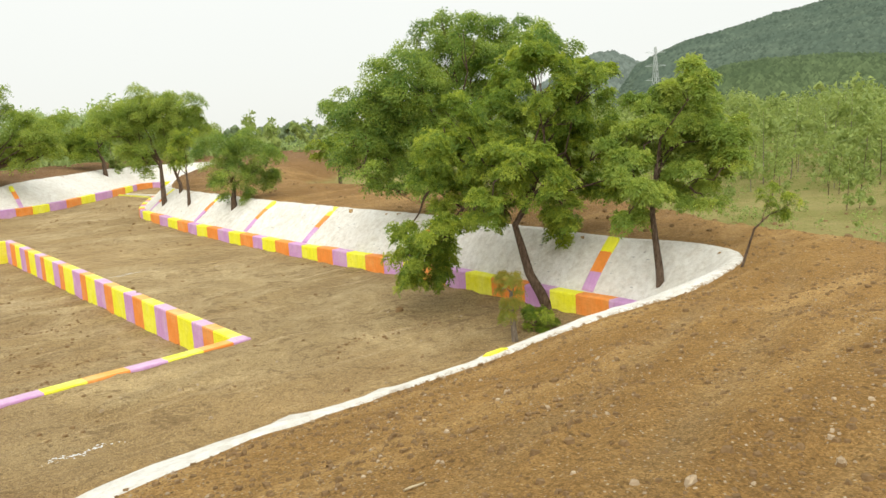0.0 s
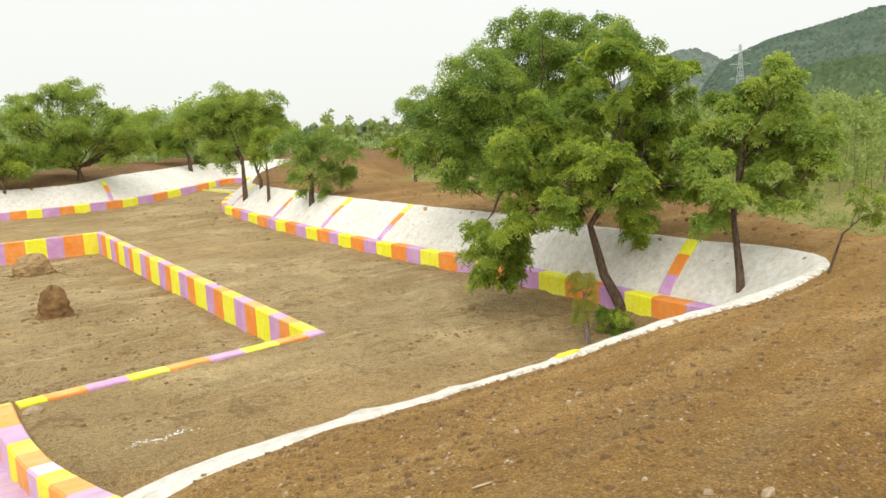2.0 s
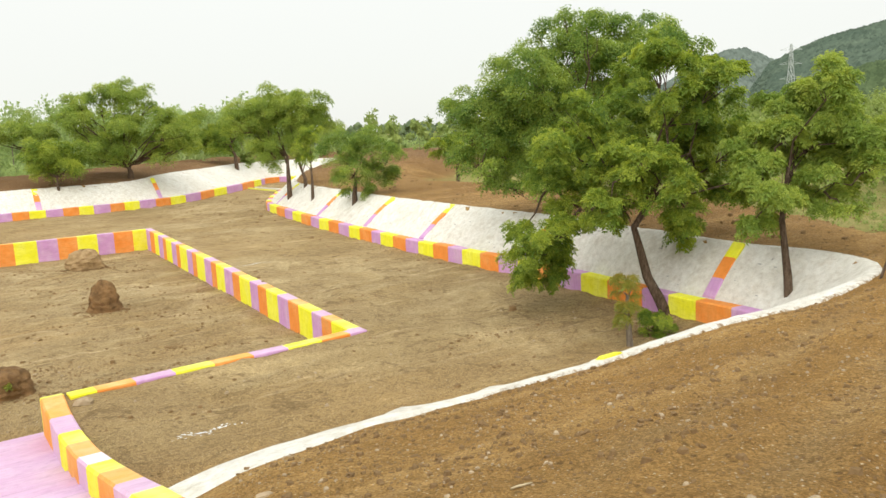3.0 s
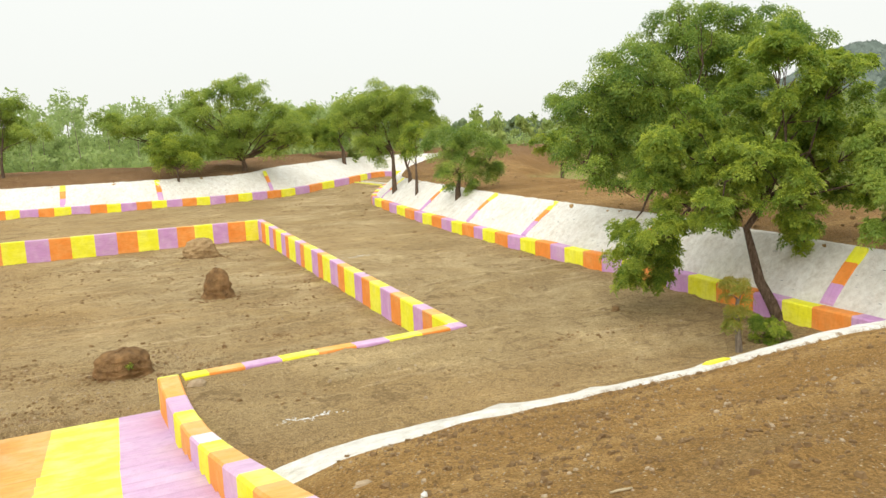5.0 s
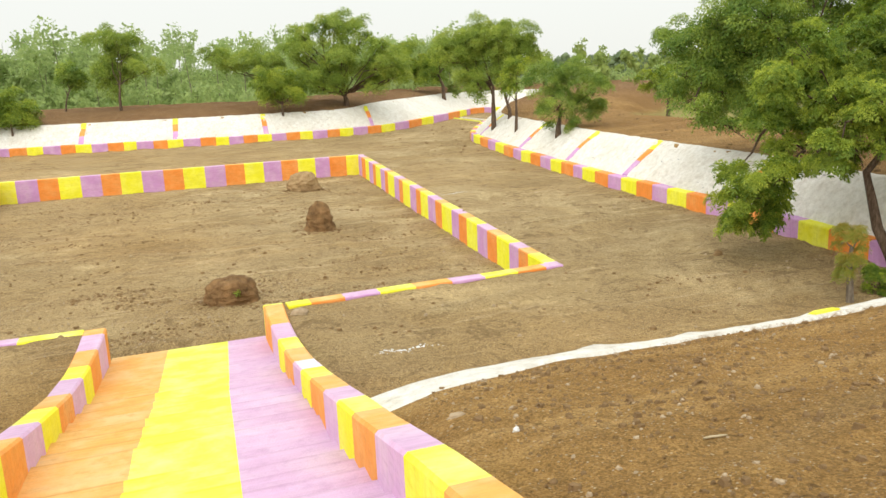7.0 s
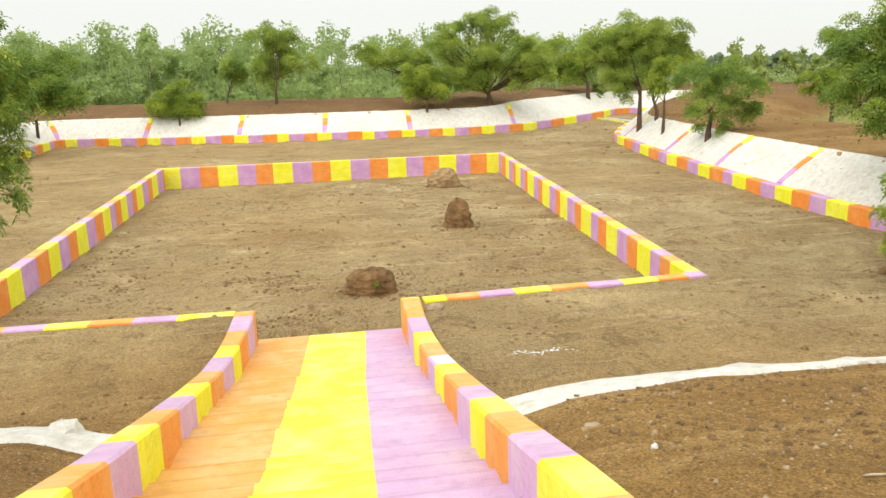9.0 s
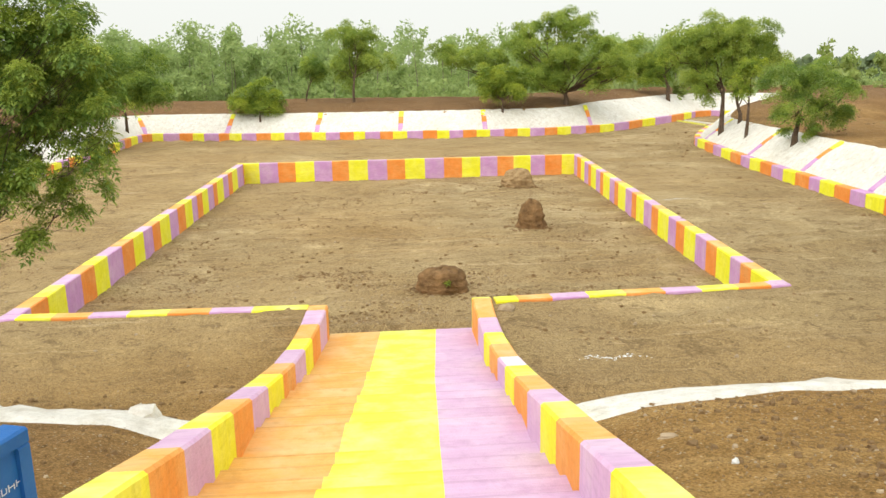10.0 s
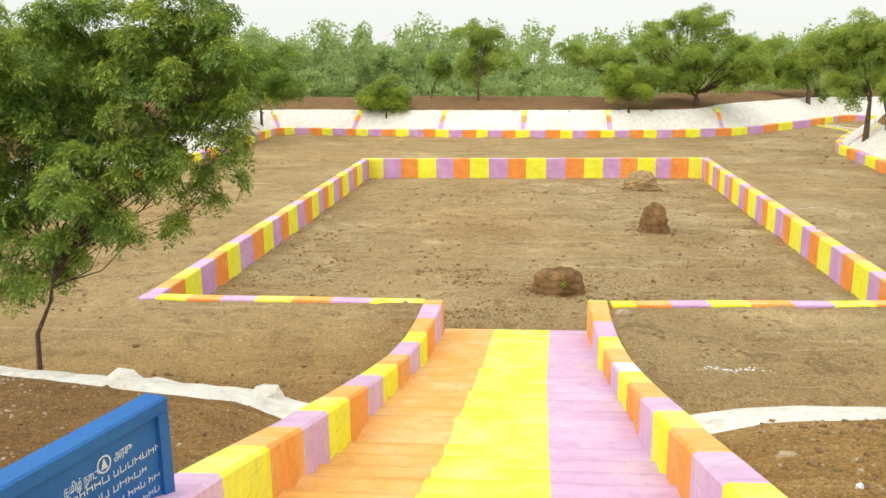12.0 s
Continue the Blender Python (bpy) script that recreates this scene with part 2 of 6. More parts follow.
def leaf_material(name, dark, light, tip, scatter=0.3):
    m, n, l, b = material(name, 0.55, 0.35)
    geo = n.new("ShaderNodeNewGeometry")
    tuft = n.new("ShaderNodeAttribute")
    tuft.attribute_name = "tuft"
    c = rgb(n, l, geo.outputs["Random Per Island"], dark, light)
    c = rgb(n, l, tuft.outputs["Fac"], c, tip)
    l.new(c, b.inputs["Base Color"])
    tr, mix = n.new("ShaderNodeBsdfTranslucent"), n.new("ShaderNodeMixShader")
    l.new(c, tr.inputs[0])
    mix.inputs[0].default_value = scatter
    out = n["Material Output"]
    l.new(b.outputs[0], mix.inputs[1])
    l.new(tr.outputs[0], mix.inputs[2])
    l.new(mix.outputs[0], out.inputs[0])
    return m


def bark_material(name, a, c):
    m, n, l, b = material(name, 0.95, 0.1)
    p = position(n)
    stretch = n.new("ShaderNodeMapping")
    stretch.inputs["Scale"].default_value = (9, 9, 2.2)
    l.new(p, stretch.inputs[0])
    f = noise_of(n, l, 2.5, 8, 0.35, 0.65, 0.7, coord=stretch.outputs[0])
    l.new(rgb(n, l, f, a, c), b.inputs["Base Color"])
    add_bump(n, l, b, f, 0.9, 0.03)
    return m


def plain_material(name, a, c, scale=3.0, rough=0.8, bump=0.3):
    m, n, l, b = material(name, rough, 0.25)
    p = position(n)
    f = noise_of(n, l, scale, 8, 0.35, 0.7, 0.7, coord=p)
    l.new(rgb(n, l, f, a, c), b.inputs["Base Color"])
    add_bump(n, l, b, noise_of(n, l, scale * 6, 6, 0.3, 0.7, coord=p), bump, 0.02)
    return m


WHITE = whitewash_material()
SOIL = soil_material()
NEEM = leaf_material("neem_leaf", (0.100, 0.178, 0.020), (0.205, 0.31, 0.036), (0.55, 0.61, 0.070), 0.42)
# a truly pale tree's leaf; on far trees this colour also paints haze
PALE_NEEM = leaf_material("pale_neem_leaf", (0.16, 0.25, 0.038), (0.27, 0.38, 0.058), (0.52, 0.58, 0.095), 0.42)
NEEM_DARK = leaf_material("shaded_neem_leaf", (0.092, 0.175, 0.028), (0.185, 0.30, 0.047), (0.47, 0.56, 0.085), 0.42)
# EUCALYPT is paler than the leaf itself; haze is mixed into the colour
EUCALYPT = leaf_material("hazed_eucalypt_leaf", (0.31, 0.41, 0.15), (0.44, 0.54, 0.20), (0.48, 0.55, 0.20), 0.5)
SCRUB = leaf_material("scrub_leaf", (0.225, 0.30, 0.078), (0.35, 0.42, 0.115), (0.43, 0.46, 0.12), 0.42)
# FAR_LEAF carries the horizon's haze as a greyer green
FAR_LEAF = leaf_material("haze_tinted_leaf", (0.12, 0.17, 0.08), (0.19, 0.25, 0.115), (0.21, 0.27, 0.12), 0.3)
NEAR_NEEM = leaf_material("deep_neem_leaf", (0.090, 0.170, 0.028), (0.180, 0.285, 0.044), (0.48, 0.56, 0.086), 0.35)
REDDISH = leaf_material("rust_tinged_leaf", (0.19, 0.25, 0.035), (0.34, 0.38, 0.06), (0.46, 0.30, 0.055), 0.35)
BARK = bark_material("dark_bark", (0.065, 0.042, 0.028), (0.19, 0.135, 0.095))
PALE_BARK = bark_material("pale_bark", (0.16, 0.13, 0.10), (0.32, 0.27, 0.21))
ROCK = plain_material("pale_rock", (0.30, 0.22, 0.13), (0.50, 0.39, 0.26), 6)
SLOPE_STONE = plain_material("limed_stone", (0.26, 0.25, 0.23), (0.62, 0.60, 0.56), 5)
MOUND_TAN = plain_material("tan_mound_earth", (0.28, 0.18, 0.085), (0.50, 0.35, 0.185), 3.5, 0.97, 1.0)
CLOD = plain_material("earth_clod", (0.20, 0.122, 0.055), (0.31, 0.195, 0.090), 6, 0.97, 0.8)
MOUND = plain_material("mound_earth", (0.13, 0.075, 0.032), (0.34, 0.195, 0.085), 3.5, 0.97, 1.0)
LITTER = plain_material("litter", (0.65, 0.65, 0.62), (0.8, 0.8, 0.78), 10)
BLUE = plain_material("blue_paint", (0.014, 0.105, 0.34), (0.022, 0.14, 0.40), 2.5, 0.5, 0.15)
LETTERING = plain_material("white_lettering", (0.48, 0.57, 0.66), (0.72, 0.76, 0.78), 20, 0.7)
# STEEL is lightened: haze before the pylon is put into its grey
STEEL = plain_material("haze_pale_steel", (0.42, 0.45, 0.44), (0.52, 0.55, 0.54), 1.0, 0.6)
TIMBER = plain_material("timber", (0.42, 0.33, 0.2), (0.6, 0.5, 0.33), 5)


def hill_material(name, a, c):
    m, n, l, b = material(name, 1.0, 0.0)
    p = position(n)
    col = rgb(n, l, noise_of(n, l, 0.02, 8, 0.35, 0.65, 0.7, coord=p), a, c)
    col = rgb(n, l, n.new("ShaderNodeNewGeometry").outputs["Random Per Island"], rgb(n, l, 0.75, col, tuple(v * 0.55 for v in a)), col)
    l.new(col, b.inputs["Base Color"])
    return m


# distance haze is put into the colours: HILL bluer, HILL_FAR paler still
HILL = hill_material("haze_tinted_hill", (0.088, 0.122, 0.092), (0.134, 0.172, 0.124))
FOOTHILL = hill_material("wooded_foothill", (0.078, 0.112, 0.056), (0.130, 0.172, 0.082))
HILL_FAR = hill_material("haze_tinted_far_hill", (0.15, 0.185, 0.16), (0.18, 0.215, 0.18))


# ---- mesh helpers ----
def mesh_of(name, verts, faces, mats, face_mats=None, smooth=False):
    me = bpy.data.meshes.new(name)
    me.from_pydata([tuple(map(float, v)) for v in verts] if not isinstance(verts, np.ndarray) else verts.tolist(), [],
                   faces if not isinstance(faces, np.ndarray) else faces.tolist())
    for m in (mats if isinstance(mats, (list, tuple)) else (mats,)):
        me.materials.append(m)
    if face_mats is not None:
        me.polygons.foreach_set("material_index", np.asarray(face_mats, dtype=np.int32))
    if smooth:
        me.polygons.foreach_set("use_smooth", np.ones(len(me.polygons), dtype=bool))
    me.update()
    return me


def thing(name, label, category, at=(0, 0, 0), group="", kind=""):
    e = new(name)
    e.empty_display_size = 0.1
    e.location = at
    return tagged(e, label, category, group, kind)


def place(name, me, parent=None, label="", at=None):
    """Links a mesh as one object; with a parent its vertices are given in the world and moved into the parent's space."""
    ob = new(name, me)
    if at is not None:
        ob.location = at
    if parent is not None:
        ob.parent = parent
        if at is None:
            ob.location = -parent.location if parent.parent is None else -(parent.location + parent.parent.location)
    if label:
        ob["label"] = label
    return ob


def value_noise(x, y, scale, seed):
    """Smooth noise in -1..1 on arrays."""
    gx, gy = np.asarray(x) / scale + seed * 17.31, np.asarray(y) / scale - seed * 9.77
    ix, iy = np.floor(gx), np.floor(gy)
    fx, fy = gx - ix, gy - iy
    fx, fy = fx * fx * (3 - 2 * fx), fy * fy * (3 - 2 * fy)

    def lattice(a, b):
        s = np.sin(a * 127.1 + b * 311.7 + seed * 74.7) * 43758.5453
        return (s - np.floor(s)) * 2 - 1
    return (lattice(ix, iy) * (1 - fx) + lattice(ix + 1, iy) * fx) * (1 - fy) + (lattice(ix, iy + 1) * (1 - fx) + lattice(ix + 1, iy + 1) * fx) * fy


def smoothed(points, closed, times=2):
    """Chaikin corner cutting."""
    p = np.array(points, float)
    for _ in range(times):
        q = np.roll(p, -1, axis=0) if closed else p[1:]
        a = p if closed else p[:-1]
        cut = np.stack([a * 0.75 + q * 0.25, a * 0.25 + q * 0.75], 1).reshape(-1, p.shape[1])
        p = cut if closed else np.vstack([p[:1], cut, p[-1:]])
    return p


def inside(poly, x, y):
    hit = np.zeros(x.shape, bool)
    for (x0, y0), (x1, y1) in zip(poly, np.roll(poly, -1, axis=0)):
        cross = (y0 > y) != (y1 > y)
        with np.errstate(divide="ignore", invalid="ignore"):
            hit ^= cross & (x < (x1 - x0) * (y - y0) / (y1 - y0 if y1 != y0 else 1e-9) + x0)
    return hit


def distance_to(poly, x, y):
    best = np.full(x.shape, 1e9)
    for (x0, y0), (x1, y1) in zip(poly, np.roll(poly, -1, axis=0)):
        dx, dy = x1 - x0, y1 - y0
        k = np.clip(((x - x0) * dx + (y - y0) * dy) / (dx * dx + dy * dy + 1e-12), 0, 1)
        best = np.minimum(best, np.hypot(x - x0 - k * dx, y - y0 - k * dy))
    return best


# ---- the plan: a stepped pond, its pit, berm, banks and stairs ----
BERM = 0.74
# outer corners of the pit's rim: near left, near right, far right, far left
RIM = np.array([(-7.78, 14.92), (8.15, 15.14), (10.36, 42.25), (-7.98, 42.25)])
RIM_TOP, RIM_THICK = 0.78, 0.34
# the foot of the banks, anticlockwise from the stairs' right side
TOE_RAW = [(-2.2, 8.5), (2.0, 8.45), (7.0, 8.45), (11.6, 8.45), (13.1, 8.47), (13.62, 8.7), (13.75, 9.6), (13.75, 10.4), (14.44, 14.85), (14.72, 18.35), (14.95, 23.9),
           (15.64, 30.5), (16.1, 34.2), (17.1, 40.6), (17.9, 45.2), (18.9, 47.6), (21.2, 52.0), (24.5, 57.5), (29.0, 63.0), (33.0, 68.0),
           (30.5, 73.0), (27.6, 70.4), (23.6, 65.0), (21.0, 62.4), (18.2, 58.9), (15.0, 56.2), (12.0, 55.2), (7.06, 54.9), (1.15, 55.3), (-4.6, 56.1), (-11.1, 57.6),
           (-17.1, 59.4), (-17.7, 58.4), (-17.0, 49.8), (-16.6, 44.4), (-16.4, 30.0), (-16.2, 16.0), (-14.5, 12.2), (-10.0, 10.4), (-6.5, 9.35), (-4.0, 8.8)]
TOE = smoothed(TOE_RAW, True, 2)


def resampled(poly, step):
    closed = np.vstack([poly, poly[:1]])
    seg = np.hypot(*np.diff(closed, axis=0).T)
    run = np.concatenate([[0], np.cumsum(seg)])
    s = np.arange(0, run[-1], step)
    return np.stack([np.interp(s, run, closed[:, 0]), np.interp(s, run, closed[:, 1])], 1), s, run[-1]


TOE_PTS, TOE_S, TOE_LENGTH = resampled(TOE, 0.15)


def outward(points):
    d = np.roll(points, -3, axis=0) - np.roll(points, 3, axis=0)
    n = np.stack([d[:, 1], -d[:, 0]], 1)
    return n / np.hypot(*n.T)[:, None]


TOE_OUT = outward(TOE_PTS)
for _ in range(12):
    TOE_OUT = (np.roll(TOE_OUT, 1, axis=0) + TOE_OUT * 2 + np.roll(TOE_OUT, -1, axis=0))
    TOE_OUT /= np.hypot(*TOE_OUT.T)[:, None]
# the slope is longest where the far bank bends to the inlet
FAR_BEND = np.clip((TOE_PTS[:, 0] - 9) / 9, 0, 1) * (TOE_PTS[:, 1] > 55) * np.clip((TOE_PTS[:, 1] - 55) / 3, 0, 1) * np.clip((74 - TOE_PTS[:, 1]) / 4, 0, 1)
FAR_BEND *= np.arange(len(TOE_PTS)) > np.argmax(TOE_PTS[:, 0])
SLOPE_RUN = 1.78 + 1.0 * FAR_BEND - 0.48 * np.clip((20 - TOE_PTS[:, 1]) / 7, 0, 1) * np.clip((TOE_PTS[:, 0] - 12.4) / 0.9, 0, 1) * np.clip((TOE_PTS[:, 1] - 8.6) / 1.4, 0, 1)
CREST = TOE_PTS + TOE_OUT * SLOPE_RUN[:, None]


def crest_height(x, y):
    """The lip of the banks: lowest by the stairs, highest at the far side."""
    beside = np.interp(x, [-9, -5, -4, -2.6, -2, 1.5, 2.4, 3.5, 5, 6.6, 9, 11, 13], [2.25, 2.25, 2.27, 2.26, 2.20, 2.20, 2.27, 2.28, 2.23, 2.21, 2.29, 2.24, 2.33])
    near = np.clip((10.5 - y) / 2, 0, 1)
    far = np.clip((y - 10) / 45, 0, 1)
    side = np.clip((x - 2) / 11, 0, 1) * (y < 48)
    lip = 2.16 + 0.19 * np.maximum(side, far) + 0.22 * np.clip((y - 45) / 10, 0, 1) + 0.25 * np.clip((x - 11) / 6, 0, 1) * np.clip((y - 56 - (x - 14) * 0.2) / 3, 0, 1)
    return lip * (1 - near) + beside * near


def lime_width(x, y):
    """How far the lime spreads back from the lip."""
    near = np.interp(x, [-8, -5, -3.5, -2.5, 1.6, 2.2, 2.7, 3.2, 5, 6, 8, 12, 13], [0.28, 0.34, 0.45, 0.62, 0.72, 0.74, 0.62, 0.42, 0.24, 0.22, 0.32, 0.42, 0.24])
    return np.where(y < 12, near, 0.25)


# stairs: (distance ahead, height of the tread from there towards the bank)
STEPS = [(11.55, 0.70), (10.85, 0.85), (10.2, 1.00), (9.6, 1.13), (9.05, 1.26), (8.5, 1.38), (8.0, 1.50), (6.95, 1.66), (6.45, 1.81), (5.95, 1.96), (5.45, 2.11),
         (4.97, 2.26), (4.5, 2.41), (4.02, 2.56), (3.55, 2.71), (3.05, 2.86), (2.55, 3.01), (2.05, 3.16)]
FOOT_Y, TOP_Y, HALF_STAIR = 15.45, 1.2, 1.47
PARAPET_Y = [15.19, 14.0, 12.25, 10.7, 9.15, 7.4, 6.4, 5.7, 4.95, 4.1, 3.77, 1.2]
PARAPET_Z = [0.78, 0.81, 0.955, 1.20, 1.555, 1.995, 2.265, 2.44, 2.655, 2.895, 2.985, 3.62]


def stair_centre(y):
    return 0.045 + (y - 15.4) * 0.038


def half_stair(y, side):
    """From the middle to a parapet; the foot is a little narrower on one side."""
    return HALF_STAIR - (0.06 * float(np.clip((y - 6) / 8, 0, 1)) if side > 0 else 0.0)


def stair_height(y):
    """A smooth height of the stairs at a distance ahead."""
    ys, zs = [1.2] + [s[0] for s in reversed(STEPS)] + [FOOT_Y], [3.16] + [s[1] for s in reversed(STEPS)] + [0.05]
    return np.interp(y, ys, zs)


def ground_height(x, y):
    """Heights of the ground and its zones: bank soil, pit floor, grass."""
    x, y = np.asarray(x, float), np.asarray(y, float)
    near = (x > -70) & (x < 90) & (y > -60) & (y < 130)
    z, bank, pit, grass = np.full(x.shape, 0.9), np.zeros(x.shape), np.zeros(x.shape), np.ones(x.shape)
    a, b = x[near], y[near]
    in_toe, in_crest = inside(TOE, a, b), inside(CREST, a, b)
    d_toe, d_crest = distance_to(TOE, a, b), distance_to(CREST[::2], a, b)
    lip = crest_height(a, b)
    # the right-hand bank is lower and narrower than the others
    right = np.clip((a - 8.0) / 6.0, 0, 1) * np.clip((52 - b) / 6.0, 0, 1)
    top = np.minimum(lip + (0.21 - 0.19 * right) * d_crest, 3.25 - 0.75 * right) + 0.10 * value_noise(a, b, 4.5, 3) * np.clip(d_crest / 3, 0, 1)
    limed = np.maximum(lime_width(a, b), 0.2) + 0.24
    top = top - 0.04 * np.clip(1.25 - d_crest / limed, 0, 1)
    fall = np.clip((d_crest - 10.5 + 6.2 * right + 2.6 * right * np.clip((12 - b) / 5, 0, 1) - 1.5 * value_noise(a, b, 9, 8)) / 8.0, 0, 1)
    fall = np.where(in_crest, 0, fall * fall * (3 - 2 * fall))
    outer = top * (1 - fall) + 0.9 * fall
    k = np.clip(d_toe / (d_toe + d_crest + 1e-6), 0, 1)
    zz = np.where(in_toe, BERM, np.where(in_crest, BERM + (lip - BERM) * k - 0.12 * np.sin(np.pi * k), outer))
    zz = np.where(in_toe, zz + 0.05 * value_noise(a, b, 3.1, 5) * np.clip(d_toe / 2, 0, 1), zz)
    middle = RIM + (RIM.mean(0) - RIM) / np.hypot(*(RIM.mean(0) - RIM).T)[:, None] * RIM_THICK * 0.7
    in_pit = inside(middle, a, b)
    d_pit = distance_to(middle, a, b)
    floor_z = 0.0 - 0.27 * np.clip((b - 17) / 24, 0, 1) + 0.05 * value_noise(a, b, 2.7, 6) * np.clip(d_pit, 0, 1)
    zz = np.where(in_pit, floor_z, zz)
    zz = np.where(in_toe & ~in_pit, np.where(d_pit < 1.2, BERM + (zz - BERM) * d_pit / 1.2, zz), zz)
    rough = np.where(in_toe, 0.026, 0.034 * np.clip((d_crest - limed + 0.5) / 0.7, 0.1, 1)) * (1 - fall * 0.5)
    for scale, gain, seed in ((0.9, 0.9, 11), (0.42, 0.8, 12), (0.2, 0.7, 13)):
        zz = zz + rough * gain * value_noise(a, b, scale, seed)
    # wheel ruts curving along the near bank's top
    ruts = np.minimum(*[np.abs(b - (2.15 + off + 0.30 * a + 0.010 * (a - 6) ** 2 * (a > 6))) for off in (0.0, -1.15)])
    on_bank = np.clip((a - 2.6) / 1.5, 0, 1) * np.clip(d_crest / 0.6 - 1, 0, 1) * ~in_crest
    rut = np.clip(1 - ruts / 0.28, 0, 1) * on_bank * np.clip(0.75 + 0.6 * value_noise(a, b, 1.6, 27), 0, 1)
    zz = zz - 0.045 * rut + 0.03 * np.clip(1 - np.abs(ruts - 0.36) / 0.14, 0, 1) * on_bank
    # a low windrow of loose earth on the berm
    run = np.clip(((a - 4.4) * 3.0 + (b - 13.3) * 0.4) / (3.0 ** 2 + 0.4 ** 2), 0, 1)
    off = np.hypot(a - 4.4 - 3.0 * run, b - 13.3 - 0.4 * run)
    windrow = np.exp(-(off / 0.30) ** 2) * (0.6 + 0.5 * value_noise(a, b, 0.8, 29)) * in_toe * ~in_pit
    zz = zz + 0.10 * windrow
    across = np.abs(a - stair_centre(b))
    on_stairs = (across < HALF_STAIR + 0.16) & (b < FOOT_Y + 0.4) & (b > 0.6)
    zz = np.where(on_stairs, np.minimum(zz, stair_height(b + 0.45) - 0.2), zz)
    dip = np.clip(1 - (across - HALF_STAIR) / 0.8, 0, 1) * np.clip((b - 4.8) / 1.2, 0, 1) * (b < 9) * ~in_toe
    zz = zz - 0.15 * dip
    beside = (across >= HALF_STAIR + 0.16) & (across < HALF_STAIR + 0.9) & (b < 7.4) & (b > 0.6)
    zz = np.where(beside, np.minimum(zz, np.interp(b, PARAPET_Y[::-1], PARAPET_Z[::-1]) - 0.10 + 0.35 * np.clip(across - HALF_STAIR - 0.4, 0, 1)), zz)
    z[near] = zz
    bank[near] = np.where(in_crest & in_toe, 0.0, 1.0)
    bank[near] = np.where(in_toe, np.clip(0.35 * value_noise(a, b, 5, 21) + 0.55 * np.clip((14 - b) / 6, 0, 1) + 0.35 * np.clip(-a / 5, 0, 1) * np.clip((19 - b) / 8, 0, 1), 0, 0.85), 1.0)
    pale = np.clip(0.62 + 0.8 * value_noise(a, b, 6.5, 33) + 0.35 * value_noise(a, b, 2.2, 34) + 0.04 * (a + 1), 0.12, 1)
    pit[near] = np.maximum(in_pit * pale, np.maximum(0.45 * rut, np.clip(windrow, 0, 0.8)))
    pit[near] = np.maximum(pit[near], in_toe * ~in_pit * 0.8 * np.clip(value_noise(a, b, 7.0, 28) * 1.4 + 0.2 + 0.45 * np.clip((a - 3) / 5, 0, 1) * np.clip((b - 11) / 4, 0, 1), 0, 1))
    grass[near] = np.clip((fall - 0.38) * 4 + 0.5 * value_noise(a, b, 2.5, 22), 0, 1) * (fall > 0.2)
    far = ~near
    z[far] = 0.9 + 0.25 * value_noise(x[far], y[far], 60, 31)
    spoil = np.zeros(x.shape)
    spoil[near] = np.where(in_crest, 0, np.clip((b - 8.0 + 0.8 * value_noise(a, b, 2.0, 24)) / 2.5, 0, 1)) * (1 - 0.55 * right)
    spoil[near] = np.maximum(spoil[near], np.where(in_crest, 0, 0.6 * np.clip((-a - 1.5) / 1.5, 0, 1) * np.clip((9 - b) / 2, 0, 1)))
    return z, bank, pit, grass, spoil


def grid_lines(spans, reach, growth=1.22):
    lines = []
    for a, b, step in spans:
        lines += list(np.arange(a, b - 1e-6, step))
    lines.append(spans[-1][1])
    lo, hi, s = [], [], spans[0][2]
    p = lines[0]
    while p > -reach:
        s *= growth
        p -= s
        lo.append(p)
    p, s = lines[-1], spans[-1][2]
    while p < reach:
        s *= growth
        p += s
        hi.append(p)
    return np.array(lo[::-1] + lines + hi)


GX = grid_lines([(-24, -8.5, 0.3), (-8.5, 17, 0.15), (17, 40, 0.3)], 3500)
GY = grid_lines([(-10, 1.2, 0.4), (1.2, 10.5, 0.125), (10.5, 30, 0.17), (30, 46, 0.3), (46, 82, 0.35)], 3500)


def build_ground():
    xx, yy = np.meshgrid(GX, GY)
    z, bank, pit, grass, spoil = ground_height(xx.ravel(), yy.ravel())
    v = np.stack([xx.ravel(), yy.ravel(), z], 1)
    nx, ny = len(GX), len(GY)
    i = (np.arange(ny - 1)[:, None] * nx + np.arange(nx - 1)[None]).ravel()
    me = mesh_of("ground", v, np.stack([i, i + 1, i + nx + 1, i + nx], 1), SOIL, smooth=True)
    at = me.color_attributes.new("zone", "FLOAT_COLOR", "POINT")
    at.data.foreach_set("color", np.stack([bank, pit, grass, spoil], 1).ravel())
    return tagged(new("ground", me), "dry brown earth with clods, gravel and patchy grass outside", "ground", kind="structure")


build_ground()


def height_at(x, y):
    return float(ground_height(np.array([x]), np.array([y]))[0][0])


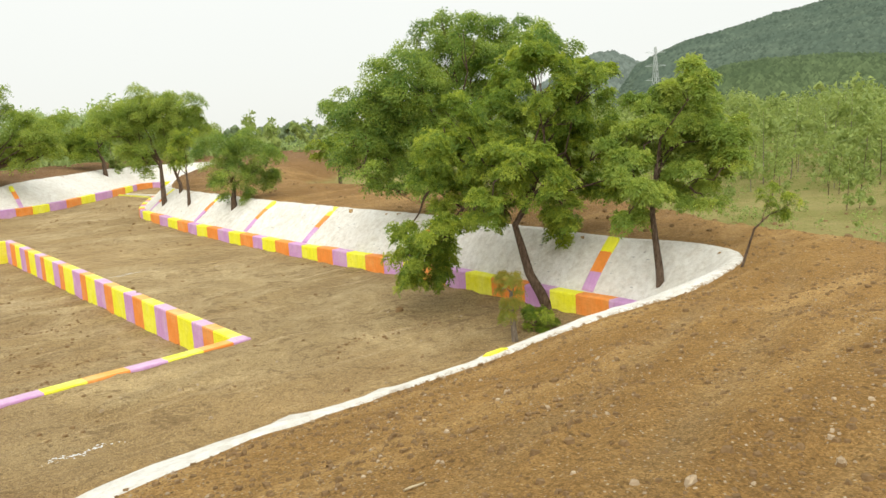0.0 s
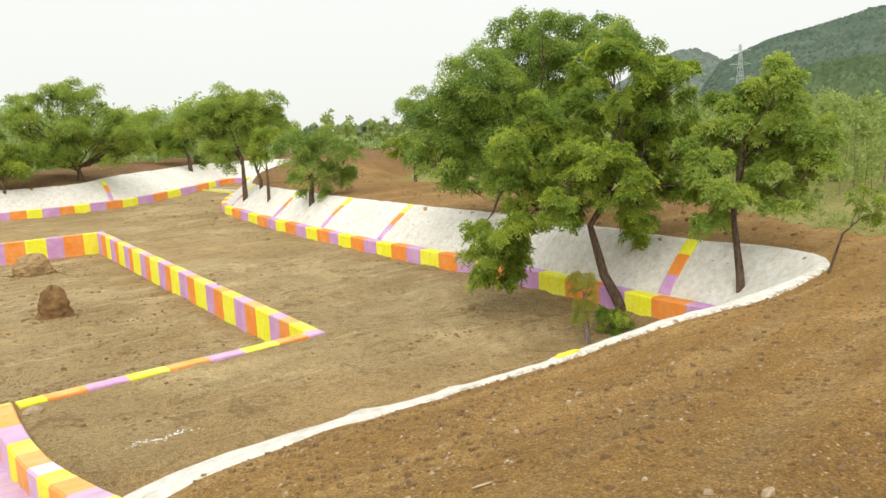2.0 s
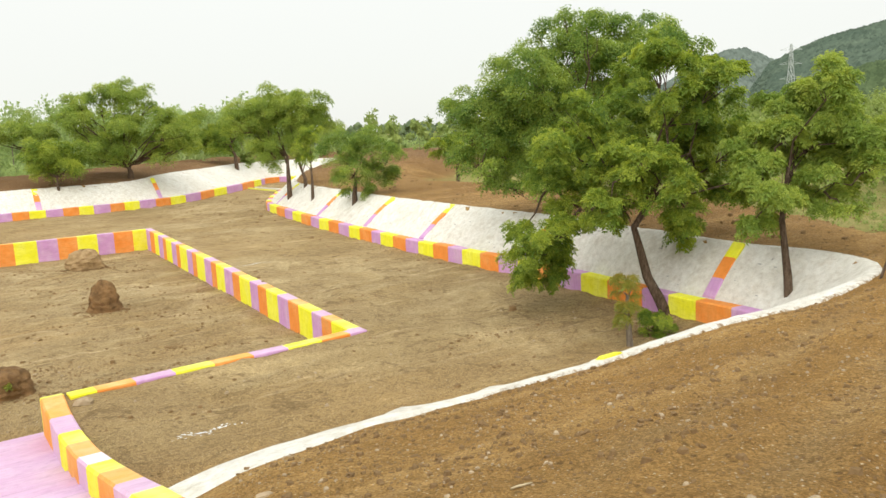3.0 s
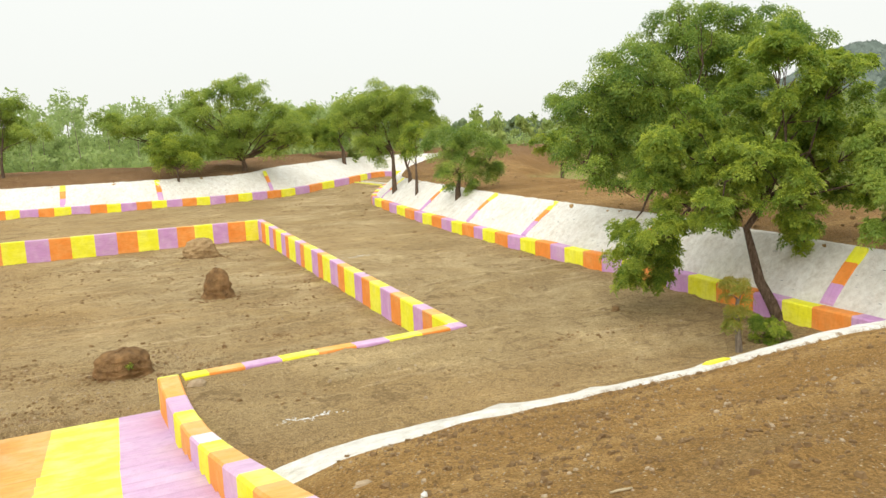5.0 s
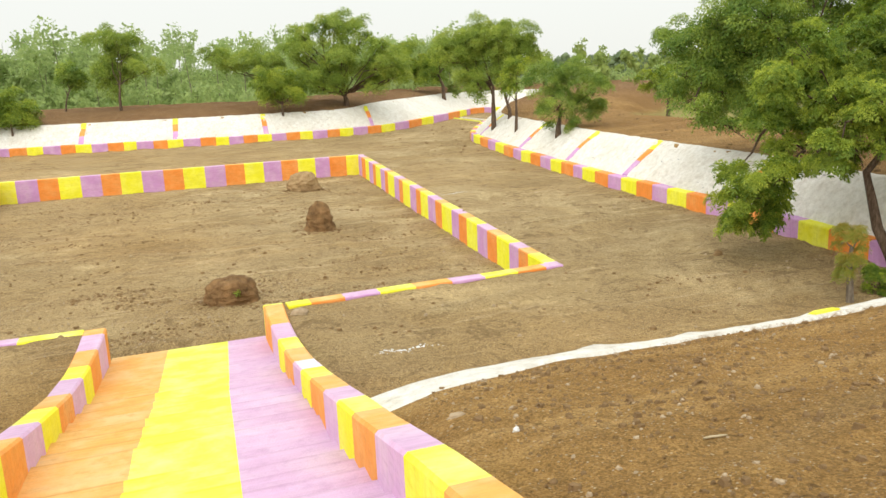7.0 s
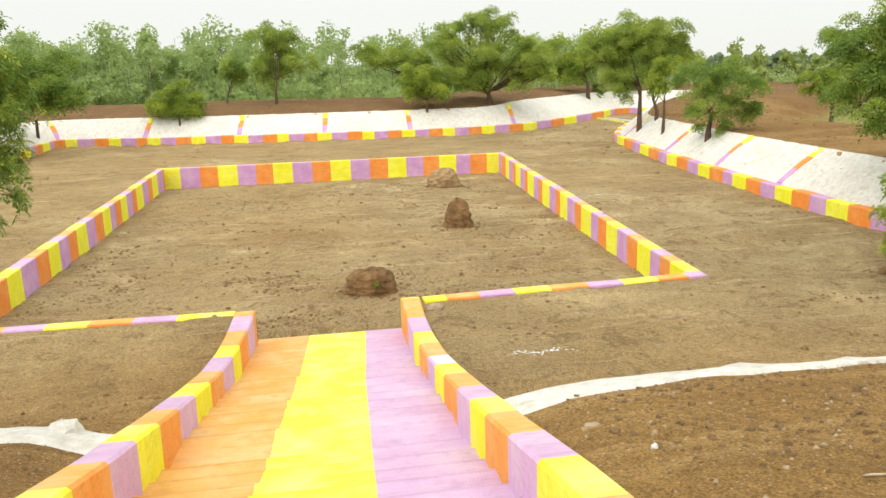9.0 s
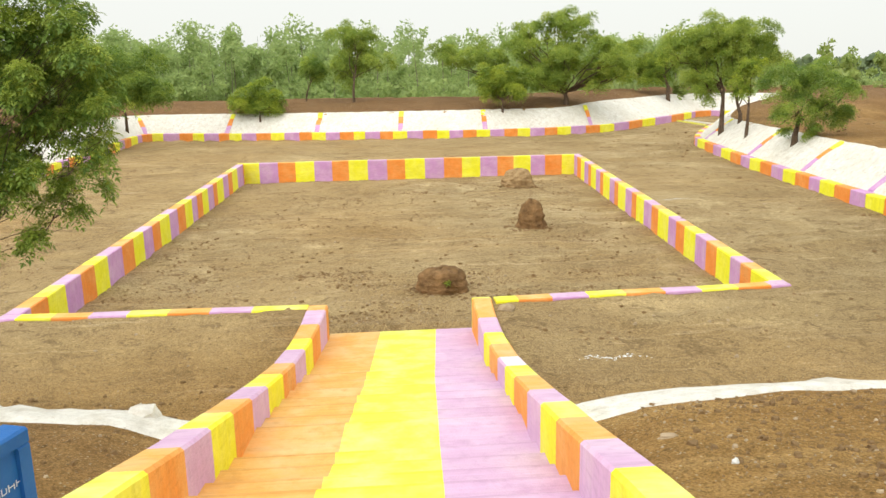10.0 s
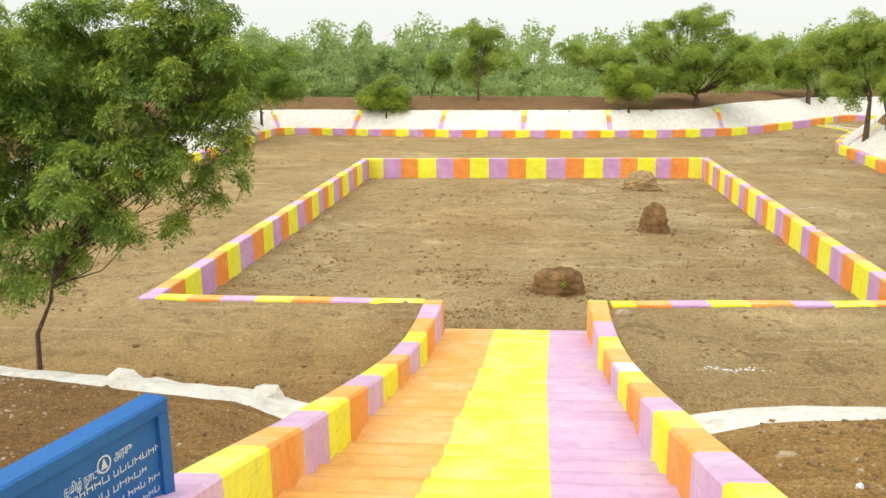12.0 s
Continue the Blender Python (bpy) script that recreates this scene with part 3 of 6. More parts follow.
# ---- whitewashed slopes of the banks ----
def build_slopes():
    rows = [(0.30, 0), (0.42, 1), (0.55, 1), (0.70, 1), (0.85, 1), (1.0, 1), (1.15, 1), (1.3, 1), (1.45, 1), (1.58, 1), (1.70, 1), (1.78, 2), (1.84, 2), (1.90, 2), (1.96, 2), (2.03, 3)]
    # the lime spreads wider beside the stairs
    spread = np.clip(1 - (np.abs(TOE_PTS[:, 0]) - 2.0) / 2.5, 0, 1) * (TOE_PTS[:, 1] < 12) + 0.25 * np.clip(-TOE_PTS[:, 0] / 4, 0, 1) * (TOE_PTS[:, 1] < 12)
    limed = lime_width(TOE_PTS[:, 0], TOE_PTS[:, 1])
    n = len(TOE_PTS)
    verts, thin = [], []
    lip = crest_height(CREST[:, 0], CREST[:, 1])
    for d, kind in rows:
        edge = (0.04 * value_noise(TOE_S, TOE_S * 0, 0.9, 41) + 0.05 * value_noise(TOE_S, TOE_S * 0, 0.31, 42)) * np.clip(limed / 0.25, 0.4, 1.4) if kind == 3 else 0
        reach = np.where(d < 1.78, 0.3 + (d - 0.3) * (SLOPE_RUN - 0.3) / 1.48, SLOPE_RUN + (d - 1.78) / 0.25 * limed) + edge
        q = TOE_PTS + TOE_OUT * np.broadcast_to(reach, n)[:, None]
        k = (d - 0.30) / 1.48
        if kind < 2:
            z = 1.20 + (lip - 1.20) * k + 0.05 * math.sin(math.pi * min(k, 1))
        else:
            z = lip + 0.21 * (reach - SLOPE_RUN) * (1 - 0.8 * np.clip((q[:, 0] - 8) / 6, 0, 1)) + (0.0 if kind == 2 else -0.09)
        z = z + (0.055 * value_noise(q[:, 0], q[:, 1], 0.6, 43) + 0.04 * value_noise(q[:, 0], q[:, 1], 0.27, 44) + 0.035 * value_noise(q[:, 0], q[:, 1], 0.16, 45)) * (0.2 if d < 0.4 else 0.75 if kind < 2 else np.where(q[:, 1] < 12, np.where(q[:, 0] < -1.5, 0.3, 0.10), 0.28))
        z = z - 0.13 * np.clip(1 - (np.abs(q[:, 0] - stair_centre(q[:, 1])) - HALF_STAIR) / 0.8, 0, 1) * (q[:, 1] < 12)
        verts.append(np.column_stack([q, z]))
        thin.append(np.full(n, 0.72 if kind == 3 else 0.10 + 0.28 * (d - 1.78) / 0.18 if kind == 2 else 0.0) + ((0.12 * np.clip((TOE_PTS[:, 0] - 4) / 5, 0, 1) - 0.26 * spread) if kind > 1 else 0))
    keep = ~((np.abs(TOE_PTS[:, 0] - stair_centre(TOE_PTS[:, 1])) < HALF_STAIR + 0.16) & (TOE_PTS[:, 1] < 12))
    v = np.concatenate(verts)
    faces = []
    for r in range(len(rows) - 1):
        for i in range(n):
            j = (i + 1) % n
            if keep[i] and keep[j]:
                faces.append((r * n + i, r * n + j, (r + 1) * n + j, (r + 1) * n + i))
    me = mesh_of("bank_slope", v, faces, WHITE, smooth=True)
    me.attributes.new("thin", "FLOAT", "POINT").data.foreach_set("value", np.concatenate(thin).astype(np.float32))
    ob = new("bank_slope", me)
    return tagged(ob, "rough whitewashed earth slope round the pond", "bank", kind="structure")


build_slopes()


# ---- painted kerb, rim, parapets and stairs ----
def prism(sections, mat, top=None):
    """A bar through cross-sections (lists of points of equal length), with end faces; the bevelled top may have a paint of its own."""
    n = len(sections[0])
    v = [p for s in sections for p in s]
    f, fm = [], []
    for k in range(len(sections) - 1):
        for i in range(n):
            j = (i + 1) % n
            f.append((k * n + i, k * n + j, (k + 1) * n + j, (k + 1) * n + i))
            fm.append(1 if top is not None and i in (2,) else 0)
    f += [tuple(range(n))[::-1], tuple(range((len(sections) - 1) * n, len(sections) * n))]
    fm += [0, 0]
    return mesh_of("block", v, f, [mat, top] if top is not None else [mat], fm)


def wall_section(px, py, nx, ny, thick, bottom_in, bottom_out, top, bevel=0.022):
    """Six points across a wall: from its face at (px, py), going back along (nx, ny)."""
    def at(d, z):
        return (px + nx * d, py + ny * d, z)
    return [at(0, bottom_in), at(0, top - bevel), at(bevel, top), at(thick - bevel, top), at(thick, top - bevel), at(thick, bottom_out)]


def toe_place(s):
    """The place and outward direction at a length along the banks' foot."""
    s = s % TOE_LENGTH
    ring = np.append(TOE_S, TOE_LENGTH)
    p = [np.interp(s, ring, np.append(TOE_PTS[:, k], TOE_PTS[0, k])) for k in (0, 1)]
    n = np.array([np.interp(s, ring, np.append(TOE_OUT[:, k], TOE_OUT[0, k])) for k in (0, 1)])
    return p, n / np.hypot(*n)


def toe_length(x, y):
    return float(TOE_S[np.argmin(np.hypot(TOE_PTS[:, 0] - x, TOE_PTS[:, 1] - y))])


def build_kerb():
    """Painted blocks along the foot of the banks; the order of colours turns round at the inlet."""
    kerb = thing("kerb", "low kerb painted in yellow, orange and purple blocks along the bank's foot", "kerb", kind="structure")
    rng = random.Random(4)
    # lengths along the foot at which the painters changed colour
    right = [15.15, 16.10, 16.95, 17.85, 19.15, 20.25, 21.2, 22.2, 23.2, 24.2, 25.2, 26.25, 27.1, 28.1, 29.2, 30.15, 31.25, 32.4, 33.3, 34.55, 35.8, 37.0, 38.35, 39.8, 41.15, 42.85, 44.6, 46.2, 48.15, 50.2]
    far = [85.6, 86.55, 88.7, 92.25, 95.6, 98.15, 100.8, 102.95, 104.7, 106.1, 107.35, 108.4, 109.35, 110.4, 111.3, 112.25, 113.25, 114.2, 115.15, 116.1, 116.95, 117.95, 119.05, 120.05, 120.95, 122.0,
           122.8, 123.8, 124.8, 125.8, 126.7, 127.8, 128.8, 129.9, 131.0, 131.95, 132.75, 133.9, 134.8, 135.85, 137.1, 137.9, 139.0, 140.0, 141.75, 143.65, 144.95, 146.2, 147.5, 148.8, 150.35, 151.7, 153.0]
    right = [right[0] - 1.03 * k for k in range(14, 0, -1)] + right + [right[-1] + 1.06 * k for k in range(1, 32)]
    far = far + [far[-1] + 1.03 * k for k in range(1, int((TOE_LENGTH - far[-1]) / 1.03))]
    cuts = [(at, (ORANGE, YELLOW, PURPLE)[(k - 14) % 3]) for k, at in enumerate(right)] + [(at, (PURPLE, YELLOW, ORANGE)[k % 3]) for k, at in enumerate(far)]
    for (s0, mat), (s1, _) in zip(cuts[:-1], cuts[1:]):
        mid, _ = toe_place((s0 + s1) / 2)
        if abs(mid[0] - stair_centre(mid[1])) < 2.0 and mid[1] < 12:
            continue
        sections = []
        wob = rng.uniform(-0.012, 0.012)
        for s in np.linspace(s0, s1, 4):
            (px, py), (nx, ny) = toe_place(s)
            lift = 0.02 * float(value_noise(np.array([s]), np.array([0.0]), 1.7, 51)[0])
            sections.append(wall_section(px - nx * wob, py - ny * wob, nx, ny, 0.36, BERM - 0.25, BERM - 0.25, 1.235 + 0.08 * min(max((py - 44) / 10, 0), 1) + lift + wob, 0.03))
        place("painted_block", prism(sections, mat), kerb)
    return kerb


def rib_at(parent, x, y, width=0.34):
    """A raised painted strip up the slope: purple below, orange, yellow at the lip."""
    i = int(np.argmin(np.hypot(TOE_PTS[:, 0] - x, TOE_PTS[:, 1] - y)))
    (px, py), (nx, ny) = TOE_PTS[i], TOE_OUT[i]
    tx, ty = -ny, nx
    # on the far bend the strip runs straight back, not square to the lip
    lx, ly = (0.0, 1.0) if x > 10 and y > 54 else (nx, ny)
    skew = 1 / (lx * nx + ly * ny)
    run = float(SLOPE_RUN[i])
    lip = float(crest_height(px + nx * run, py + ny * run))
    grow = run / 1.78
    bounds = ((0.34, 0.86 * grow, PURPLE), (0.86 * grow, 1.36 * grow, ORANGE), (1.36 * grow, 1.765 * grow, YELLOW))
    if y < 9:
        bounds = ((1.72, 1.92, YELLOW),)
    for a, b, mat in bounds:
        sections = []
        for d in np.linspace(a, b, 3):
            k = (d - 0.30) / (run - 0.30)
            z = 1.20 + (lip - 1.20) * k + 0.05 * math.sin(math.pi * min(k, 1)) if k < 1 else lip + 0.21 * (d - run) + 0.04
            z += 0.045 if y > 9 else -0.005
            c = (px + lx * d * skew, py + ly * d * skew)
            s = []
            for off, dz in ((-width / 2, -0.2), (-width / 2, -0.015), (-width / 2 + 0.03, 0), (width / 2 - 0.03, 0), (width / 2, -0.015), (width / 2, -0.2)):
                s.append((c[0] + tx * off, c[1] + ty * off, z + dz))
            sections.append(s)
        place("painted_band", prism(sections, mat), parent)


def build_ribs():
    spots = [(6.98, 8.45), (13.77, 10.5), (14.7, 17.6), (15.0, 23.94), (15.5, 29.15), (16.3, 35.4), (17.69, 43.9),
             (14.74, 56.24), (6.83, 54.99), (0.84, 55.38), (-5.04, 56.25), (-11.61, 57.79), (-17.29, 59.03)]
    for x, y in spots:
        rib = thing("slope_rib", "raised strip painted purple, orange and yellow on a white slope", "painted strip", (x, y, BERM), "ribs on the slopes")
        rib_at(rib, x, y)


def build_rim():
    """Retaining wall of the pit, flush with the berm outside; broken by the stairs in the near side."""
    left_end, right_end = stair_centre(15.2) - HALF_STAIR - 0.40, stair_centre(15.2) + HALF_STAIR + 0.40
    nl, nr, fr, fl = RIM
    runs = [("pit_wall_right", nr, fr, (2, 0, 1)), ("pit_wall_far", fr, fl, (0, 1, 2)), ("pit_wall_left", fl, nl, (1, 2, 0)),
            ("pit_wall_near_left", nl, np.array([left_end, 14.80]), (2, 0, 1)),
            ("pit_wall_near_right", np.array([right_end, 14.80]), nr, (0, 1, 2))]
    # where the bands meet, along each wall
    joints = {"pit_wall_right": [0.36, 1.32, 1.98, 2.65, 3.64, 4.47, 5.39, 6.44, 7.29, 8.12, 9.35, 10.2, 11.25, 12.38, 13.12, 14.16, 15.5, 16.23, 17.21, 18.63, 19.35, 20.36, 21.66, 22.4, 23.52, 24.59, 25.78],
              "pit_wall_far": [1.05, 1.97, 2.75, 3.68, 4.56, 5.48, 6.47, 7.44, 8.46, 9.52, 10.48, 11.5, 12.51, 13.39, 14.32, 15.31, 16.22, 17.19],
              "pit_wall_left": [0.55, 2.3, 3.76, 4.8, 6.03, 7.46, 8.27, 9.39, 10.48, 11.43, 12.28, 13.41, 14.5, 15.6, 16.81, 17.69, 18.65, 19.66, 20.7, 21.88, 22.87, 23.78, 24.74, 25.71, 26.55],
              "pit_wall_near_left": [0.36, 1.04, 1.74, 2.47, 3.25, 4.06, 4.87],
              "pit_wall_near_right": [0.45, 1.15, 1.9, 2.68, 3.52, 4.3, 5.1, 5.82]}
    for name, a, b, colours in runs:
        wall = thing(name, "retaining wall of the pit in yellow, orange and purple bands", "wall", kind="structure")
        d = b - a
        length = float(np.hypot(*d))
        d = d / length
        inn = np.array([-d[1], d[0]])
        cuts = [0.0] + joints[name] + [length]
        count = len(cuts) - 1
        for k in range(count):
            sections = []
            last = k == count - 1
            for s in np.linspace(cuts[k], cuts[k + 1], 3):
                trim = s
                q = a + d * trim
                if k == 0 and s == cuts[0] and name in ("pit_wall_far", "pit_wall_left"):
                    q = a + d * (RIM_THICK + 0.004)
                if last and s == cuts[-1] and name in ("pit_wall_left",):
                    q = a + d * (length - RIM_THICK - 0.004)
                if last and s == cuts[-1] and name in ("pit_wall_right",):
                    q = a + d * length
                if k == 0 and s == cuts[0] and name == "pit_wall_right":
                    q = a + d * (RIM_THICK + 0.004)
                face = q + inn * RIM_THICK
                lift = 0.012 * float(value_noise(np.array([q[0] * 1.3]), np.array([q[1] * 1.3]), 2.0, 61)[0])
                sections.append(wall_section(face[0], face[1], -inn[0], -inn[1], RIM_THICK, -0.55, 0.35, RIM_TOP + lift))
            order = colours[k % len(colours)]
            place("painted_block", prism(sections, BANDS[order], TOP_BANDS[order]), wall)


def build_parapets():
    right_cuts = (15.13, 15.06, 13.57, 12.45, 11.49, 10.34, 9.48, 8.57, 7.51, 6.67, 5.88, 4.93, 4.06, 3.2, 2.3, 1.2)
    left_cuts = (15.02, 14.65, 13.63, 12.58, 11.75, 10.72, 9.72, 8.72, 7.85, 7.02, 6.23, 5.48, 4.71, 3.9, 3.0, 2.1, 1.2)
    for side, name, cuts, order in ((1, "parapet_right", right_cuts, (0, 1, 2)), (-1, "parapet_left", left_cuts, (0, 2, 1))):
        wall = thing(name, "low sloping stair parapet painted in yellow, orange and purple", "parapet", kind="structure")
        for k, (y, y2) in enumerate(zip(cuts[:-1], cuts[1:])):
            sections = []
            for s in np.linspace(y, y2, 4):
                s = float(s)
                thick = np.interp(s, [4, 13, 15.2], [0.30, 0.34, 0.40])
                x = stair_centre(s) + side * half_stair(s, side)
                top = float(np.interp(s, PARAPET_Y[::-1], PARAPET_Z[::-1]))
                low = float(stair_height(s)) - 0.45
                sections.append(wall_section(x, s, side, 0, thick, low, low, top, 0.028))
            tint = 1 if side < 0 and k == 0 else order[k % 3]
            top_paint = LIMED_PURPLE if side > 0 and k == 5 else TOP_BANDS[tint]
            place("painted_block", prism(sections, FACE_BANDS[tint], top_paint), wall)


def build_stairs():
    stairs = thing("staircase", "wide concrete stairs painted in orange, yellow and purple bands", "stairs", kind="structure")
    mats = [PALE_ORANGE, PALE_YELLOW, PALE_PURPLE, WORN_ORANGE, WORN_YELLOW, WORN_PURPLE]

    def edges(y):
        c = float(stair_centre(y))
        return (c - HALF_STAIR - 0.02, c - 0.485 + 0.02 * math.sin(y * 7), c + float(np.interp(y, [5, 11, 15.4], [0.50, 0.55, 0.675])), c + HALF_STAIR + 0.02)

    def slab(name, y0, z0, y1, z1, depth):
        """One tread from its front edge y0 back to y1, with a slightly rounded nose and three painted bands."""
        v, f, fm = [], [], []
        prof = [(y0, z0 - depth), (y0, z0 - 0.03), (y0 - 0.012, z0 - 0.008), (y0 - 0.04, z0), (y0 - 0.065, z0 + 0.001), (y1, z1), (y1, z1 - depth)]
        for y, z in prof:
            e = edges(y)
            for x in (e[0], e[1], e[1], e[2], e[2], e[3]):
                v.append((x, y, z))
        for r in range(len(prof)):
            q = (r + 1) % len(prof)
            for b in range(3):
                f.append((r * 6 + b * 2, q * 6 + b * 2, q * 6 + b * 2 + 1, r * 6 + b * 2 + 1))
                fm.append(b + 3 if r in (0, 1, 2, 3) and name == "step" else b)
        for c in (0, 5):
            f.append(tuple(r * 6 + c for r in range(len(prof))))
            fm.append(0 if c == 0 else 2)
        place(name, mesh_of(name, v, f, mats, fm), stairs)

    slab("ramp", FOOT_Y, 0.05, STEPS[0][0], 0.56, 0.5)
    rng = random.Random(3)
    for k, (y, z) in enumerate(STEPS):
        back = STEPS[k + 1][0] if k + 1 < len(STEPS) else -3.0
        slab("step", y, z + rng.uniform(-0.012, 0.012), back, z + 0.035 if k + 1 < len(STEPS) else z, 0.4)


build_kerb()
build_ribs()
build_rim()
build_parapets()
build_stairs()


# ---- trees ----
def tube(points, radii, sides=7):
    """A tapered limb through points."""
    v, f = [], []
    for i, (p, r) in enumerate(zip(points, radii)):
        p = Vector(p)
        d = (Vector(points[min(i + 1, len(points) - 1)]) - Vector(points[max(i - 1, 0)])).normalized()
        a = d.orthogonal().normalized()
        b = d.cross(a)
        for k in range(sides):
            w = 2 * math.pi * k / sides
            v.append(tuple(p + (a * math.cos(w) + b * math.sin(w)) * r * (1 + 0.12 * math.sin(3 * w + i))))
    for i in range(len(points) - 1):
        for k in range(sides):
            q = (k + 1) % sides
            f.append((i * sides + k, i * sides + q, (i + 1) * sides + q, (i + 1) * sides + k))
    f.append(tuple(range((len(points) - 1) * sides, len(points) * sides)))
    return v, f


def joined(parts):
    v, f = [], []
    for pv, pf in parts:
        o = len(v)
        v += pv
        f += [tuple(o + i for i in q) for q in pf]
    return v, f


def wandering(a, b, rng, steps=4, sway=0.12):
    a, b = Vector(a), Vector(b)
    size = (b - a).length
    pts = []
    for k in range(steps + 1):
        u = k / steps
        j = Vector((rng.uniform(-1, 1), rng.uniform(-1, 1), rng.uniform(-1, 1))) * size * sway * math.sin(math.pi * u)
        pts.append(tuple(a.lerp(b, u) + j))
    return pts


def frond(length, pairs):
    """A pinnate leaf along +x that arches over: each leaflet a folded lozenge of its own."""
    v, f = [], []

    def rib(u):
        return length * u * (1 - 0.10 * u), length * (0.22 * u - 0.42 * u * u)
    for k in range(pairs):
        u = (k + 0.55) / pairs
        x, z = rib(u)
        size = length * (0.46 if pairs < 4 else 0.36) * (1 - 0.45 * abs(u - 0.4))
        wide = 1.0 if pairs < 4 else 0.55
        for s in (-1, 1):
            o = len(v)
            if pairs == 2:
                size *= 1.12
            v += [(x, 0, z), (x + size * (0.30 + 0.20 * wide), s * size * 0.36, z + size * 0.02), (x + size * 0.55, s * size * 0.95, z - size * 0.24), (x + size * (0.26 - 0.22 * wide), s * size * 0.58, z - size * 0.06)]
            f.append((o, o + 1, o + 2, o + 3) if pairs > 2 else (o + 1, o + 2, o + 3))
    o = len(v)
    x, z = rib(1.0)
    t = length * 0.12
    v += [(x - t, 0, z + t * 0.4), (x + t * 0.4, t * 0.8, z - t * 0.3), (x + t * 1.8, 0, z - t * 1.4), (x + t * 0.4, -t * 0.8, z - t * 0.3)]
    f.append((o, o + 1, o + 2, o + 3) if pairs > 2 else (o + 1, o + 2, o + 3))
    return np.array(v), np.array(f)


def leaf_mass(blobs, density, length, pairs, fronds, seed, squash=0.9):
    """Rosettes of compound leaves at the shoot tips of every clump; returns vertices, faces and a value for each leaf's youth."""
    rng = np.random.RandomState(seed)
    fv, ff = frond(length, pairs)
    out_v, out_f, out_t, base = [], [], [], 0
    for bx, by, bz, br in blobs:
        # shoots: a few boughs to a clump, several rosettes to a bough
        boughs = max(6, int(0.95 * br * br / length ** 2))
        bd = rng.normal(size=(boughs, 3)) + [0, 0, 0.25]
        bd /= np.linalg.norm(bd, axis=1)[:, None]
        reach = br * (0.36 + 0.53 * rng.rand(boughs) ** 0.5)
        tone = rng.normal(size=boughs) * 0.16
        count = max(6, int(density * br * br))
        pick = rng.randint(0, boughs, count)
        spread = rng.normal(size=(count, 3))
        spread /= np.linalg.norm(spread, axis=1)[:, None]
        spread[:, 2] = np.where(spread[:, 2] < -0.35, -spread[:, 2], spread[:, 2])
        tuft = np.clip(br * 0.36, length * 0.8, length * 2.4)
        local = spread * (tuft * (0.35 + 0.65 * rng.rand(count) ** 0.5))[:, None] * [1, 1, 0.75]
        centre = np.array([bx, by, bz]) + (bd * reach[:, None] * [1, 1, squash])[pick] + local
        axis = spread * 0.75 + bd[pick] * 0.35 + [0, 0, 0.55] + rng.normal(size=(count, 3)) * 0.15
        axis /= np.linalg.norm(axis, axis=1)[:, None]
        side = np.cross(axis, [0.31, 0.95, 0.05])
        side /= np.linalg.norm(side, axis=1)[:, None]
        third = np.cross(axis, side)
        turn = rng.rand(count) * 6.28
        for k in range(fronds):
            u = (k + 0.5) / fronds
            lift = np.radians(68 - 78 * u + rng.normal(size=count) * 10)
            size = rng.uniform(0.75, 1.15, count) * (0.62 + 0.45 * u)
            ang = turn + k * 2.39996
            out = side * np.cos(ang)[:, None] + third * np.sin(ang)[:, None]
            cross = np.cross(axis, out)
            way = out * np.cos(lift)[:, None] + axis * np.sin(lift)[:, None]
            up = axis * np.cos(lift)[:, None] - out * np.sin(lift)[:, None]
            p = (fv[None, :, 0, None] * way[:, None] + fv[None, :, 1, None] * cross[:, None] + fv[None, :, 2, None] * up[:, None]) * size[:, None, None]
            p[:, :, 2] -= (p[:, :, :2] ** 2).sum(2) * 0.25 / length
            young = np.clip(0.58 - 0.62 * u + tone[pick] + rng.normal(size=count) * 0.12, 0, 1)
            out_v.append((p + centre[:, None]).reshape(-1, 3))
            out_f.append((ff[None] + (np.arange(count) * len(fv))[:, None, None] + base).reshape(-1, ff.shape[1]))
            out_t.append(np.repeat(young, len(fv)))
            base += count * len(fv)
    return np.concatenate(out_v), np.concatenate(out_f), np.concatenate(out_t)


